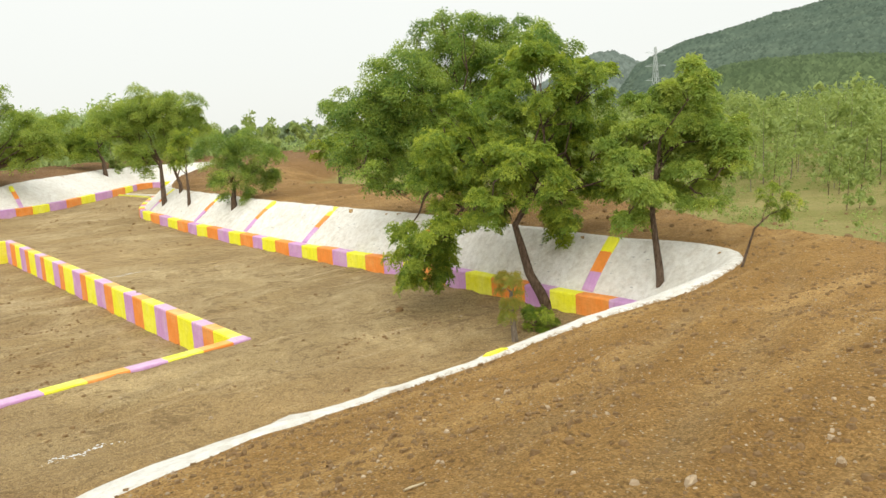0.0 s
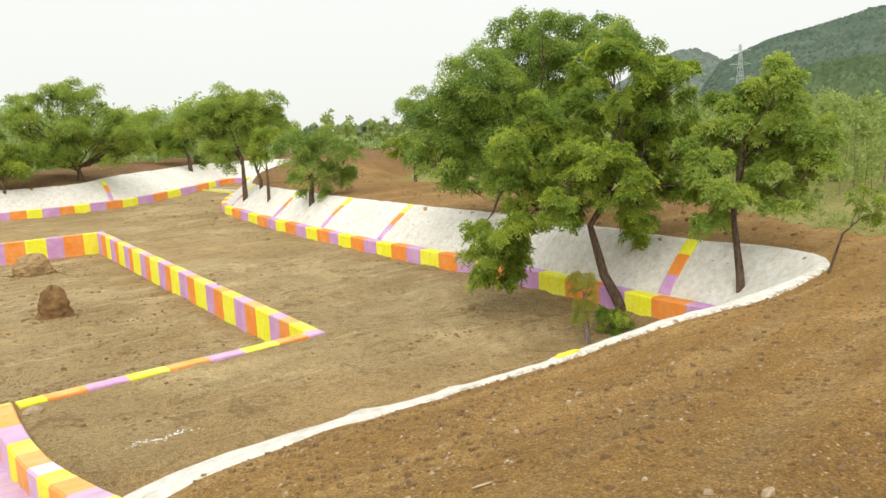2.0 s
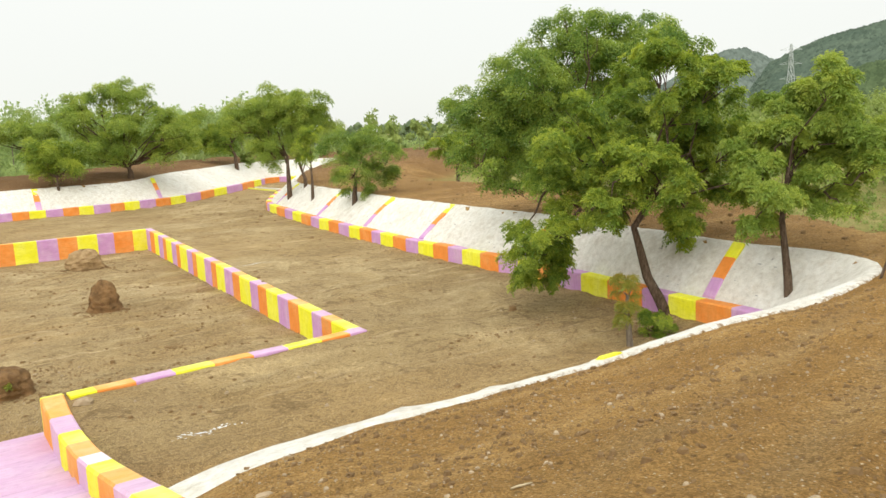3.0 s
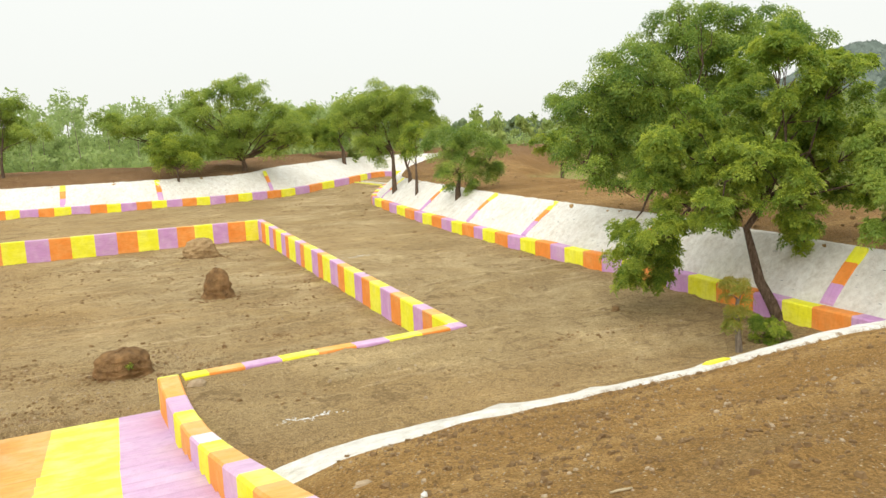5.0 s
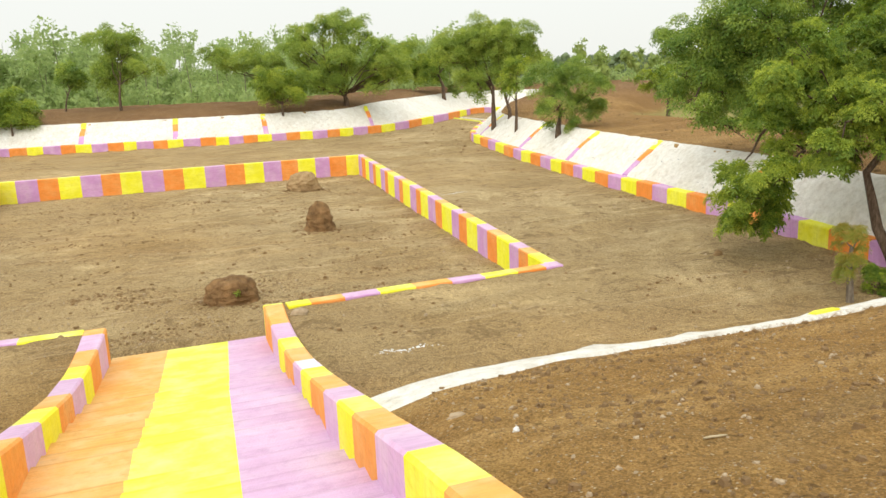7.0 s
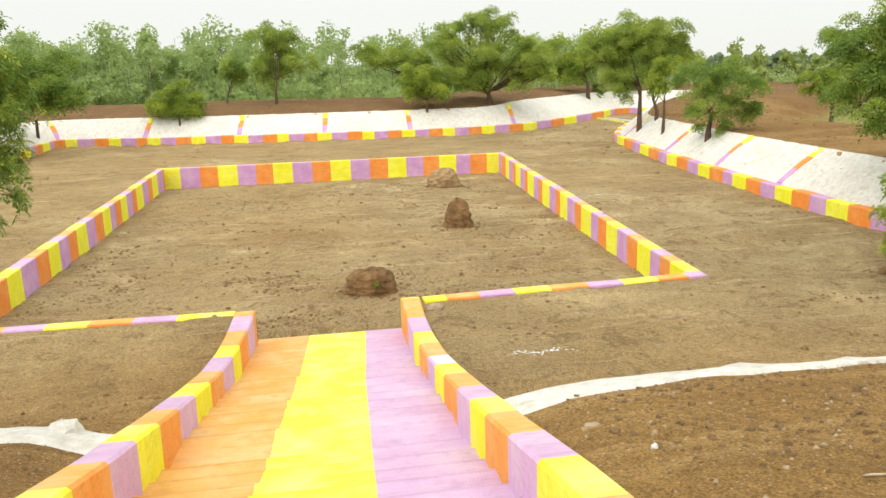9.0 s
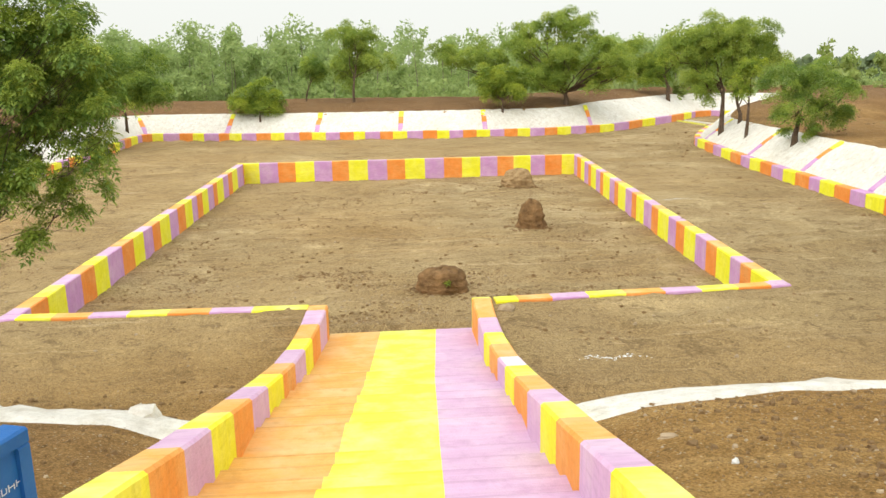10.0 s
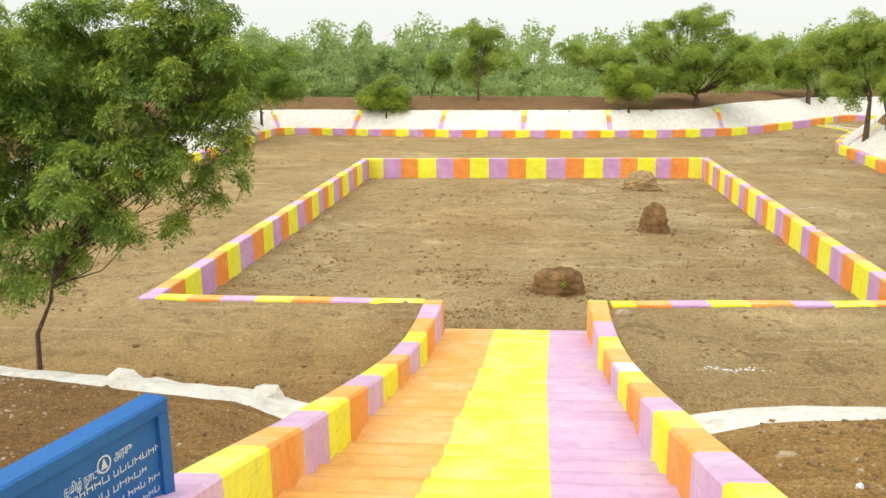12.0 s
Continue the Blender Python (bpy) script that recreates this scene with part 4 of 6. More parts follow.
def broad_tree(label, base, trunk, radius, blobs, density, length, pairs, fronds, seed, leaf=None, bark=None, category="tree", name="neem_tree", group=""):
    """A tree: bent trunk, limbs to its clumps, and a crown of drooping compound leaves."""
    rng = random.Random(seed)
    g = height_at(base[0], base[1])
    tree = thing(name, label, category, (base[0], base[1], g), group)
    pts = [(base[0], base[1], min(base[2], g) - 0.15)] + list(trunk)
    radii = [radius * (1.25 - 0.75 * k / (len(pts) - 1)) for k in range(len(pts))]
    tv, tf = tube(pts, radii, 9)
    stem = place("trunk", mesh_of("trunk", tv, tf, bark or BARK, smooth=True), tree, "dark bent trunk")
    fork = Vector(pts[-1])
    for bx, by, bz, br in blobs:
        start = fork if rng.random() < 0.65 or len(pts) < 3 else Vector(pts[-2]).lerp(fork, rng.uniform(0.3, 0.9))
        if bz < fork.z + 0.5 and len(blobs) > 6:
            above = [q for q in blobs if q[2] > bz + 0.25]
            if above:
                near_one = min(above, key=lambda q: (q[0] - bx) ** 2 + (q[1] - by) ** 2 + (q[2] - bz) ** 2)
                start = Vector(near_one[:3])
        limb = wandering(start, (bx, by, bz), rng, 4, 0.10)
        pieces = []
        pieces.append(tube(limb, [radius * 0.34 * (1 - 0.21 * k) for k in range(5)], 6))
        for _ in range(3):
            tip = (bx + rng.uniform(-1, 1) * br * 0.55, by + rng.uniform(-1, 1) * br * 0.55, bz + rng.uniform(-0.5, 0.5) * br)
            pieces.append(tube(wandering(limb[-2], tip, rng, 3, 0.12), [radius * 0.14, radius * 0.11, radius * 0.08, radius * 0.04], 5))
        tv, tf = joined(pieces)
        place("limb", mesh_of("limb", tv, tf, bark or BARK, smooth=True), stem)
    cv, cf, ct = leaf_mass(blobs, density, length, pairs, fronds, seed)
    me = mesh_of("crown", cv, cf, leaf or NEEM)
    me.attributes.new("tuft", "FLOAT", "POINT").data.foreach_set("value", ct.astype(np.float32))
    place("crown", me, tree, "green crown of drooping compound leaves")
    return tree


broad_tree("leafy neem tree with a leaning dark trunk beside the white slope", (13.96, 11.41, 0.74), [(13.82, 11.6, 1.15), (13.71, 11.82, 1.6), (13.7, 12.0, 2.2), (13.62, 12.12, 2.75), (14.0, 11.9, 3.4)], 0.115,
           [(12.11, 13.85, 1.87, 0.84), (12.13, 14.44, 2.45, 0.55), (12.67, 13.91, 1.62, 0.53), (13.68, 14.22, 4.19, 1.07), (14.1, 13.19, 5.05, 1.04), (14.98, 13.36, 6.14, 0.78), (13.56, 11.07, 6.34, 0.64), (15.0, 11.44, 5.93, 0.66), (15.45, 12.72, 4.76, 1.07), (15.64, 11.45, 5.26, 0.75), (16.55, 11.46, 4.46, 0.71), (14.89, 9.71, 4.09, 0.56), (13.42, 12.44, 3.81, 0.93), (13.66, 11.28, 3.68, 0.77), (12.89, 13.09, 3.18, 0.74), (14.56, 11.56, 2.57, 0.51), (14.29, 9.75, 3.64, 0.55), (13.77, 11.72, 6.71, 0.38), (11.86, 12.82, 2.53, 0.64), (12.75, 14.34, 1.75, 0.66), (13.86, 13.38, 4.45, 0.97), (13.17, 11.5, 4.22, 0.82), (15.45, 12.03, 4.33, 0.84), (11.83, 12.78, 4.83, 0.65), (12.58, 13.8, 3.73, 0.75), (12.16, 12.54, 5.36, 0.56), (12.06, 11.7, 3.39, 0.51), (14.38, 13.01, 2.94, 0.49), (14.12, 11.09, 5.41, 0.74), (14.81, 10.58, 5.87, 0.53), (16.13, 11.97, 3.43, 0.75), (15.46, 11.86, 2.15, 0.45), (14.06, 10.98, 3.13, 0.49), (13.28, 14.26, 2.37, 0.54)],
           215, 0.21, 3, 7, 1, group="neem trees round the pond")
broad_tree("tall dense neem tree with a rounded crown on the bank", (17.4, 17.2, 2.5), [(17.2, 17.3, 3.6), (17.2, 17.4, 4.6)], 0.16,
           [(14.93, 20.15, 4.73, 1.07), (15.13, 20.91, 5.73, 0.77), (15.15, 18.54, 6.28, 1.1), (16.83, 20.3, 3.77, 0.95), (17.58, 19.1, 7.46, 1.1), (18.65, 19.27, 6.1, 1.62), (19.38, 18.55, 7.61, 1.04), (18.71, 15.99, 7.33, 0.95), (15.48, 18.8, 5.1, 1.13), (15.08, 17.72, 3.16, 0.57), (14.2, 18.57, 3.82, 0.6), (18.71, 14.7, 7.03, 0.75), (17.67, 16.73, 6.29, 1.21), (17.89, 18.56, 8.38, 0.45), (15.28, 17.38, 6.36, 1.07), (18.94, 17.66, 6.89, 1.1), (14.91, 19.2, 5.14, 1.04), (15.93, 18.03, 4.71, 1.21), (18.42, 18.94, 7.18, 1.02), (15.42, 19.63, 5.83, 0.89), (15.57, 18.59, 5.6, 1.04), (16.75, 18.36, 5.55, 1.24), (16.05, 19.88, 4.2, 1.01), (16.72, 16.64, 7.76, 0.7), (20.1, 18.42, 8.08, 0.76), (18.28, 14.96, 7.45, 0.63), (17.04, 19.11, 3.76, 0.92)],
           170, 0.27, 2, 7, 2, leaf=NEEM_DARK, group="neem trees round the pond")
broad_tree("neem tree growing out of the white slope", (14.3, 8.68, 1.38), [(14.34, 8.74, 1.9), (14.38, 8.82, 2.33), (14.42, 8.93, 3.05), (14.7, 8.98, 4.1)], 0.08,
           [(15.22, 9.32, 5.29, 0.64), (14.92, 8.15, 5.69, 0.52), (15.42, 8.9, 4.66, 0.76), (15.56, 8.0, 4.74, 0.59), (15.52, 8.23, 3.8, 0.63), (15.22, 7.51, 4.06, 0.32), (13.81, 8.79, 3.71, 0.6), (13.64, 9.04, 2.96, 0.35), (15.24, 9.22, 3.94, 0.56), (14.99, 7.88, 3.2, 0.26), (14.4, 9.73, 4.49, 0.55), (16.07, 8.86, 6.03, 0.31), (15.95, 8.79, 5.12, 0.68), (15.61, 7.83, 4.38, 0.47), (14.9, 8.34, 3.61, 0.59), (14.64, 9.11, 4.58, 0.6), (15.44, 9.04, 5.51, 0.55), (13.76, 9.03, 4.06, 0.52), (15.85, 8.34, 4.26, 0.61), (14.74, 9.2, 3.12, 0.43)],
           260, 0.21, 3, 7, 3, leaf=PALE_NEEM, group="neem trees round the pond")
broad_tree("small bent sapling at the bank's edge", (13.35, 6.47, 2.45), [(13.64, 6.33, 3.0), (13.88, 6.16, 3.24)], 0.022,
           [(14.15, 6.04, 3.34, 0.31), (13.82, 6.16, 3.65, 0.2), (14.3, 5.95, 3.46, 0.19)],
           480, 0.11, 4, 8, 4, name="sapling")
broad_tree("short stump with rust-tinged new shoots", (11.52, 10.36, 0.74), [(11.5, 10.4, 1.3), (11.52, 10.42, 1.75)], 0.06,
           [(11.46, 10.57, 1.88, 0.3), (11.57, 10.46, 1.57, 0.28), (11.42, 10.42, 1.38, 0.22), (11.74, 10.44, 1.96, 0.23), (11.53, 10.53, 1.15, 0.21)],
           520, 0.12, 4, 8, 5, leaf=REDDISH, bark=PALE_BARK, name="sprouting_stump")
broad_tree("low green shoots at the foot of a tree", (12.3, 10.6, 0.74), [(12.3, 10.6, 0.85)], 0.03,
           [(12.43, 10.46, 0.93, 0.33), (12.36, 10.77, 1.0, 0.28), (12.64, 10.33, 0.90, 0.26), (12.29, 10.52, 0.72, 0.25)],
           420, 0.12, 3, 8, 6, name="shrub", category="shrub")
broad_tree("compact rounded tree on the white slope", (17.11, 32.26, 1.80), [(17.15, 32.30, 2.37), (17.29, 32.30, 3.03)], 0.13,
           [(16.63, 32.71, 4.43, 0.99), (17.76, 32.04, 4.76, 0.94), (18.55, 31.40, 4.08, 0.83), (17.11, 32.04, 3.38, 1.10), (18.52, 32.15, 3.28, 0.90), (17.09, 33.18, 2.81, 0.59), (17.50, 31.73, 2.58, 0.47)],
           260, 0.23, 2, 6, 7, leaf=NEEM_DARK, group="neem trees round the pond")
broad_tree("spreading tree with two dark trunks on the slope", (18.23, 42.29, 1.83), [(18.27, 42.32, 2.89), (18.37, 42.51, 4.05)], 0.13,
           [(16.13, 43.54, 6.13, 1.24), (18.41, 43.78, 6.99, 1.40), (17.24, 43.40, 5.06, 1.26), (17.36, 43.47, 6.52, 1.13), (17.74, 42.59, 3.88, 0.79), (16.88, 43.87, 6.21, 1.01), (17.93, 43.74, 6.62, 1.08), (17.51, 43.05, 4.34, 0.88), (17.75, 43.33, 6.63, 1.07), (17.35, 42.64, 4.39, 0.87), (17.57, 43.85, 5.72, 1.27)],
           105, 0.33, 2, 6, 8, leaf=PALE_NEEM, group="neem trees round the pond")
broad_tree("second dark bent trunk of the spreading tree on the slope", (18.95, 41.64, 1.93), [(18.99, 41.64, 2.70), (18.80, 41.93, 3.66)], 0.11,
           [(19.46, 41.71, 6.55, 1.37), (20.48, 41.63, 5.71, 0.92), (18.89, 42.63, 4.82, 1.26), (18.70, 42.32, 7.23, 0.98), (19.38, 42.42, 5.60, 1.13), (19.67, 42.62, 5.95, 1.08), (20.13, 42.03, 6.05, 0.98), (19.12, 42.51, 5.08, 1.01), (19.08, 42.03, 6.80, 1.00), (18.97, 42.15, 5.10, 1.00), (19.25, 41.85, 5.98, 1.37)],
           105, 0.33, 2, 6, 28, leaf=PALE_NEEM, group="neem trees round the pond")
broad_tree("slender tree with a thin stem on the slope", (17.75, 38.20, 1.53), [(17.85, 38.30, 2.69), (17.90, 38.40, 3.66)], 0.08,
           [(17.87, 38.85, 4.52, 0.67), (18.26, 38.56, 5.10, 0.67), (17.59, 38.69, 3.78, 0.42)],
           94, 0.32, 5, 7, 9, group="neem trees round the pond")
broad_tree("small tree on the bare bank behind the slope", (24.2, 33.9, 2.8), [(24.3, 34.0, 3.3), (24.2, 34.1, 3.7)], 0.08,
           [(23.71, 34.87, 4.09, 0.71), (24.48, 34.44, 4.49, 0.77), (25.14, 34.12, 3.79, 0.65), (23.91, 34.15, 3.64, 0.53)],
           108, 0.28, 5, 8, 10, group="neem trees round the pond")
broad_tree("tree with a straight dark trunk on the far slope", (25.6, 71.0, 2.3), [(25.6, 71.1, 3.6), (25.2, 71.2, 4.6)], 0.17,
           [(23.25, 72.82, 6.24, 1.82), (25.25, 72.23, 5.36, 1.72), (26.45, 71.38, 6.62, 1.5), (23.89, 71.74, 4.35, 0.96), (23.56, 72.28, 5.12, 1.18), (24.32, 71.29, 4.69, 1.13), (25.69, 71.37, 5.84, 1.36), (24.86, 72.86, 4.75, 1.15), (25.0, 72.9, 5.65, 1.84), (22.50, 72.17, 5.81, 1.20), (23.26, 71.93, 4.84, 1.00), (24.05, 70.96, 5.03, 1.00), (22.06, 71.98, 4.47, 0.80), (23.38, 70.92, 3.99, 0.60), (25.20, 71.69, 4.44, 0.70)],
           66, 0.43, 2, 6, 11, group="neem trees round the pond")
broad_tree("broad low-forking tree on the far bank", (13.3, 58.5, 2.7), [(13.35, 58.5, 3.2), (13.2, 58.5, 3.7)], 0.2,
           [(11.28, 61.11, 8.04, 1.35), (13.11, 59.67, 8.41, 1.51), (14.75, 57.95, 7.8, 1.41), (15.74, 55.88, 6.08, 1.46), (12.94, 58.05, 5.63, 1.89), (11.52, 61.32, 5.52, 1.63), (15.58, 59.67, 4.48, 1.55), (9.76, 60.18, 6.6, 0.83), (17.72, 58.43, 5.44, 0.94), (12.52, 60.57, 4.2, 0.86), (10.66, 61.59, 7.21, 0.94), (12.28, 60.85, 8.1, 1.23), (14.3, 60.38, 8.04, 1.27), (16.6, 56.81, 5.62, 1.02), (12.9, 60.13, 4.73, 1.19), (11.54, 58.58, 4.72, 1.01), (15.67, 57.79, 5.16, 1.28), (10.73, 61.96, 7.27, 0.95), (17.04, 58.3, 5.69, 1.05), (12.5, 58.22, 4.85, 1.16), (13.93, 61.18, 6.26, 1.39), (10.15, 56.85, 4.78, 0.95), (11.08, 57.54, 4.23, 0.75), (12.09, 58.31, 5.15, 0.90), (12.39, 57.84, 4.21, 0.70), (14.90, 58.24, 4.34, 0.80), (15.21, 56.98, 3.97, 0.60), (16.10, 57.55, 4.49, 0.80), (17.12, 57.19, 4.79, 0.80), (10.27, 57.67, 6.94, 0.90), (9.99, 57.72, 8.09, 0.70), (15.13, 56.82, 6.77, 0.90), (13.15, 57.15, 5.75, 0.90), (16.30, 57.25, 5.79, 0.90)],
           66, 0.43, 2, 6, 12, leaf=PALE_NEEM, group="neem trees round the pond")
broad_tree("bushy small tree on the far slope", (8.3, 56.6, 2.5), [(8.3, 56.7, 3.2)], 0.09,
           [(7.73, 57.31, 4.15, 1.18), (9.01, 56.59, 3.82, 1.1), (8.46, 56.56, 5.01, 0.78), (8.11, 57.1, 4.47, 0.83), (8.72, 56.53, 4.31, 0.8), (8.13, 57.21, 4.5, 0.83), (8.41, 56.86, 4.33, 1.18), (6.90, 56.80, 4.43, 0.70), (7.33, 56.89, 3.73, 0.60), (8.28, 56.94, 3.48, 0.50), (9.15, 57.05, 3.63, 0.60), (9.72, 56.89, 4.25, 0.60), (6.98, 57.04, 5.20, 0.60)],
           90, 0.41, 2, 6, 13, group="neem trees round the pond")
broad_tree("upright light green tree behind the far bank", (-2.4, 61.0, 2.9), [(-2.4, 61.0, 4.0), (-2.3, 61.1, 5.0)], 0.11,
           [(-3.16, 62.71, 8.28, 1.22), (-1.33, 62.44, 7.74, 1.21), (-2.28, 62.27, 6.14, 1.48), (-0.45, 61.59, 6.03, 1.12), (-3.64, 61.77, 5.65, 0.95), (-2.69, 61.78, 4.58, 0.61), (-2.25, 62.72, 7.9, 1.04), (-2.22, 61.85, 7.86, 1.02), (-2.97, 62.21, 5.75, 1.04), (-1.37, 62.44, 5.98, 1.11), (-3.17, 61.75, 5.02, 0.66), (-3.19, 62.28, 5.05, 0.67), (-2.27, 62.62, 6.41, 1.22)],
           70, 0.41, 2, 6, 14, leaf=PALE_NEEM, group="neem trees round the pond")
broad_tree("thin small tree behind the far bank", (-6.2, 62.5, 3.0), [(-6.0, 62.5, 4.0), (-5.7, 62.7, 4.8)], 0.06,
           [(-5.63, 63.2, 5.89, 0.89), (-5.06, 63.13, 5.32, 0.71), (-6.1, 62.89, 5.59, 0.53), (-5.89, 63.32, 5.66, 0.61), (-5.36, 63.4, 5.54, 0.68), (-5.87, 63.12, 5.69, 0.6), (-5.61, 63.25, 5.6, 0.89)],
           80, 0.41, 2, 6, 15, leaf=NEEM_DARK, group="neem trees round the pond")
broad_tree("low rounded bush tree on the far lip", (-9.1, 58.4, 2.0), [(-9.1, 58.4, 2.7)], 0.08,
           [(-10.42, 59.13, 3.58, 1.08), (-8.86, 59.36, 3.97, 1.16), (-7.84, 58.51, 3.29, 0.82), (-9.81, 59.08, 2.76, 0.83), (-8.74, 58.94, 2.96, 0.74), (-10.10, 58.97, 3.07, 0.81), (-8.75, 58.80, 3.36, 0.80), (-8.34, 59.05, 3.04, 0.67), (-10.12, 59.12, 3.09, 0.81), (-8.34, 59.07, 3.05, 0.67), (-9.16, 59.17, 3.31, 1.08)],
           90, 0.41, 2, 6, 16, group="neem trees round the pond")
broad_tree("thick tree cluster above the bank's corner", (-18.3, 57.6, 2.0), [(-18.1, 57.0, 2.8), (-17.8, 55.6, 3.7)], 0.10,
           [(-17.54, 51.86, 5.92, 1.56), (-15.8, 52.25, 5.18, 1.5), (-15.1, 52.94, 4.05, 1.22), (-17.39, 53.37, 3.87, 1.39), (-18.85, 52.07, 4.66, 1.5), (-20.9, 53.62, 5.79, 1.54), (-18.72, 53.48, 5.14, 1.34), (-15.22, 51.77, 4.48, 1.14), (-15.6, 53.09, 4.49, 1.17), (-16.41, 52.24, 4.41, 1.21), (-18.11, 51.72, 5.15, 1.3), (-19.5, 51.84, 5.07, 1.27), (-17.54, 52.54, 4.91, 1.59), (-16.37, 53.12, 5.91, 1.10), (-15.40, 53.24, 5.08, 1.00), (-17.28, 53.30, 4.42, 1.10), (-14.83, 53.44, 6.33, 1.00), (-17.82, 53.24, 5.42, 1.20), (-16.35, 53.42, 3.90, 0.80), (-14.48, 52.53, 4.47, 0.70), (-18.39, 52.97, 4.22, 1.10)],
           62, 0.45, 2, 6, 17, leaf=NEEM_DARK, group="neem trees round the pond")
broad_tree("straggling tree with a leaning limb behind the bank", (7.0, 61.5, 2.9), [(8.2, 61.3, 3.7), (7.6, 61.6, 4.8)], 0.13,
           [(4.11, 61.18, 6.59, 1.1), (5.8, 61.28, 6.29, 1.02), (7.77, 60.84, 5.6, 1.18), (9.21, 62.37, 6.43, 1.12), (7.34, 62.15, 7.2, 0.85), (5.06, 62.43, 6.35, 0.92), (5.05, 62.37, 6.36, 0.92), (8.48, 61.54, 5.9, 0.97), (8.75, 63.48, 5.93, 1.0), (7.48, 60.87, 6.3, 0.86), (6.89, 62.01, 6.43, 1.11)],
           60, 0.41, 2, 6, 18, leaf=PALE_NEEM, group="neem trees round the pond")
broad_tree("feathery neem tree with a slim trunk on the near slope", (-5.62, 8.0, 2.0), [(-5.6, 8.05, 2.35), (-5.47, 8.18, 2.72), (-5.42, 8.25, 3.15)], 0.026,
           [(-5.51, 8.5, 5.49, 0.64), (-4.84, 8.75, 5.61, 0.62), (-4.09, 8.45, 5.71, 0.36), (-5.52, 9.05, 4.7, 0.69), (-4.36, 8.59, 4.91, 0.55), (-3.7, 8.26, 5.16, 0.26), (-4.03, 8.84, 4.5, 0.24), (-3.36, 8.39, 5.28, 0.16), (-3.37, 8.9, 4.96, 0.09), (-4.08, 8.37, 4.03, 0.19), (-4.74, 8.6, 3.87, 0.35), (-5.95, 8.99, 3.87, 0.56), (-5.91, 8.65, 3.16, 0.23), (-4.47, 8.28, 3.33, 0.17), (-6.18, 8.56, 2.87, 0.18), (-5.11, 8.54, 3.4, 0.27), (-3.82, 8.84, 5.85, 0.12), (-5.78, 8.16, 4.88, 0.56), (-6.61, 8.54, 4.21, 0.67), (-6.72, 8.78, 5.51, 0.73), (-6.71, 8.81, 3.34, 0.35), (-6.3, 8.7, 2.61, 0.21), (-5.75, 8.33, 2.9, 0.24), (-5.3, 8.13, 3.35, 0.3), (-6.59, 8.65, 2.94, 0.38), (-4.92, 7.79, 3.74, 0.4), (-4.07, 8.14, 4.38, 0.37), (-4.93, 8.68, 4.39, 0.53), (-5.89, 8.48, 3.55, 0.43), (-4.84, 8.06, 4.08, 0.44), (-5.57, 8.66, 4.19, 0.54), (-6.38, 8.81, 3.62, 0.49), (-3.91, 8.61, 4.84, 0.23), (-4.2, 8.61, 4.59, 0.36), (-4.42, 8.24, 4.24, 0.33), (-4.65, 8.17, 3.64, 0.29), (-5.68, 8.84, 2.98, 0.29), (-5.78, 8.4, 4.55, 0.58), (-5.75, 9.3, 5.17, 0.66), (-4.89, 9.34, 5.3, 0.59), (-3.75, 8.6, 5.05, 0.34), (-3.55, 8.65, 4.72, 0.36), (-3.3, 8.6, 4.45, 0.24), (-3.5, 8.55, 4.1, 0.27), (-3.75, 8.6, 3.82, 0.26), (-3.85, 8.6, 5.5, 0.3), (-3.62, 8.7, 5.3, 0.3), (-4.1, 8.5, 3.5, 0.2), (-3.31, 8.41, 5.64, 0.24), (-3.18, 8.35, 5.40, 0.22), (-3.25, 8.79, 5.15, 0.22), (-3.05, 8.45, 4.92, 0.16), (-3.38, 8.46, 5.85, 0.24), (-3.45, 8.84, 5.02, 0.22), (-3.63, 8.79, 4.80, 0.22), (-3.60, 8.49, 5.70, 0.28), (-3.78, 8.83, 5.40, 0.28), (-3.75, 8.62, 5.98, 0.28), (-4.00, 8.69, 5.72, 0.34), (-3.88, 8.45, 5.16, 0.30)],
           400, 0.17, 4, 7, 19, leaf=NEAR_NEEM, group="neem trees round the pond")


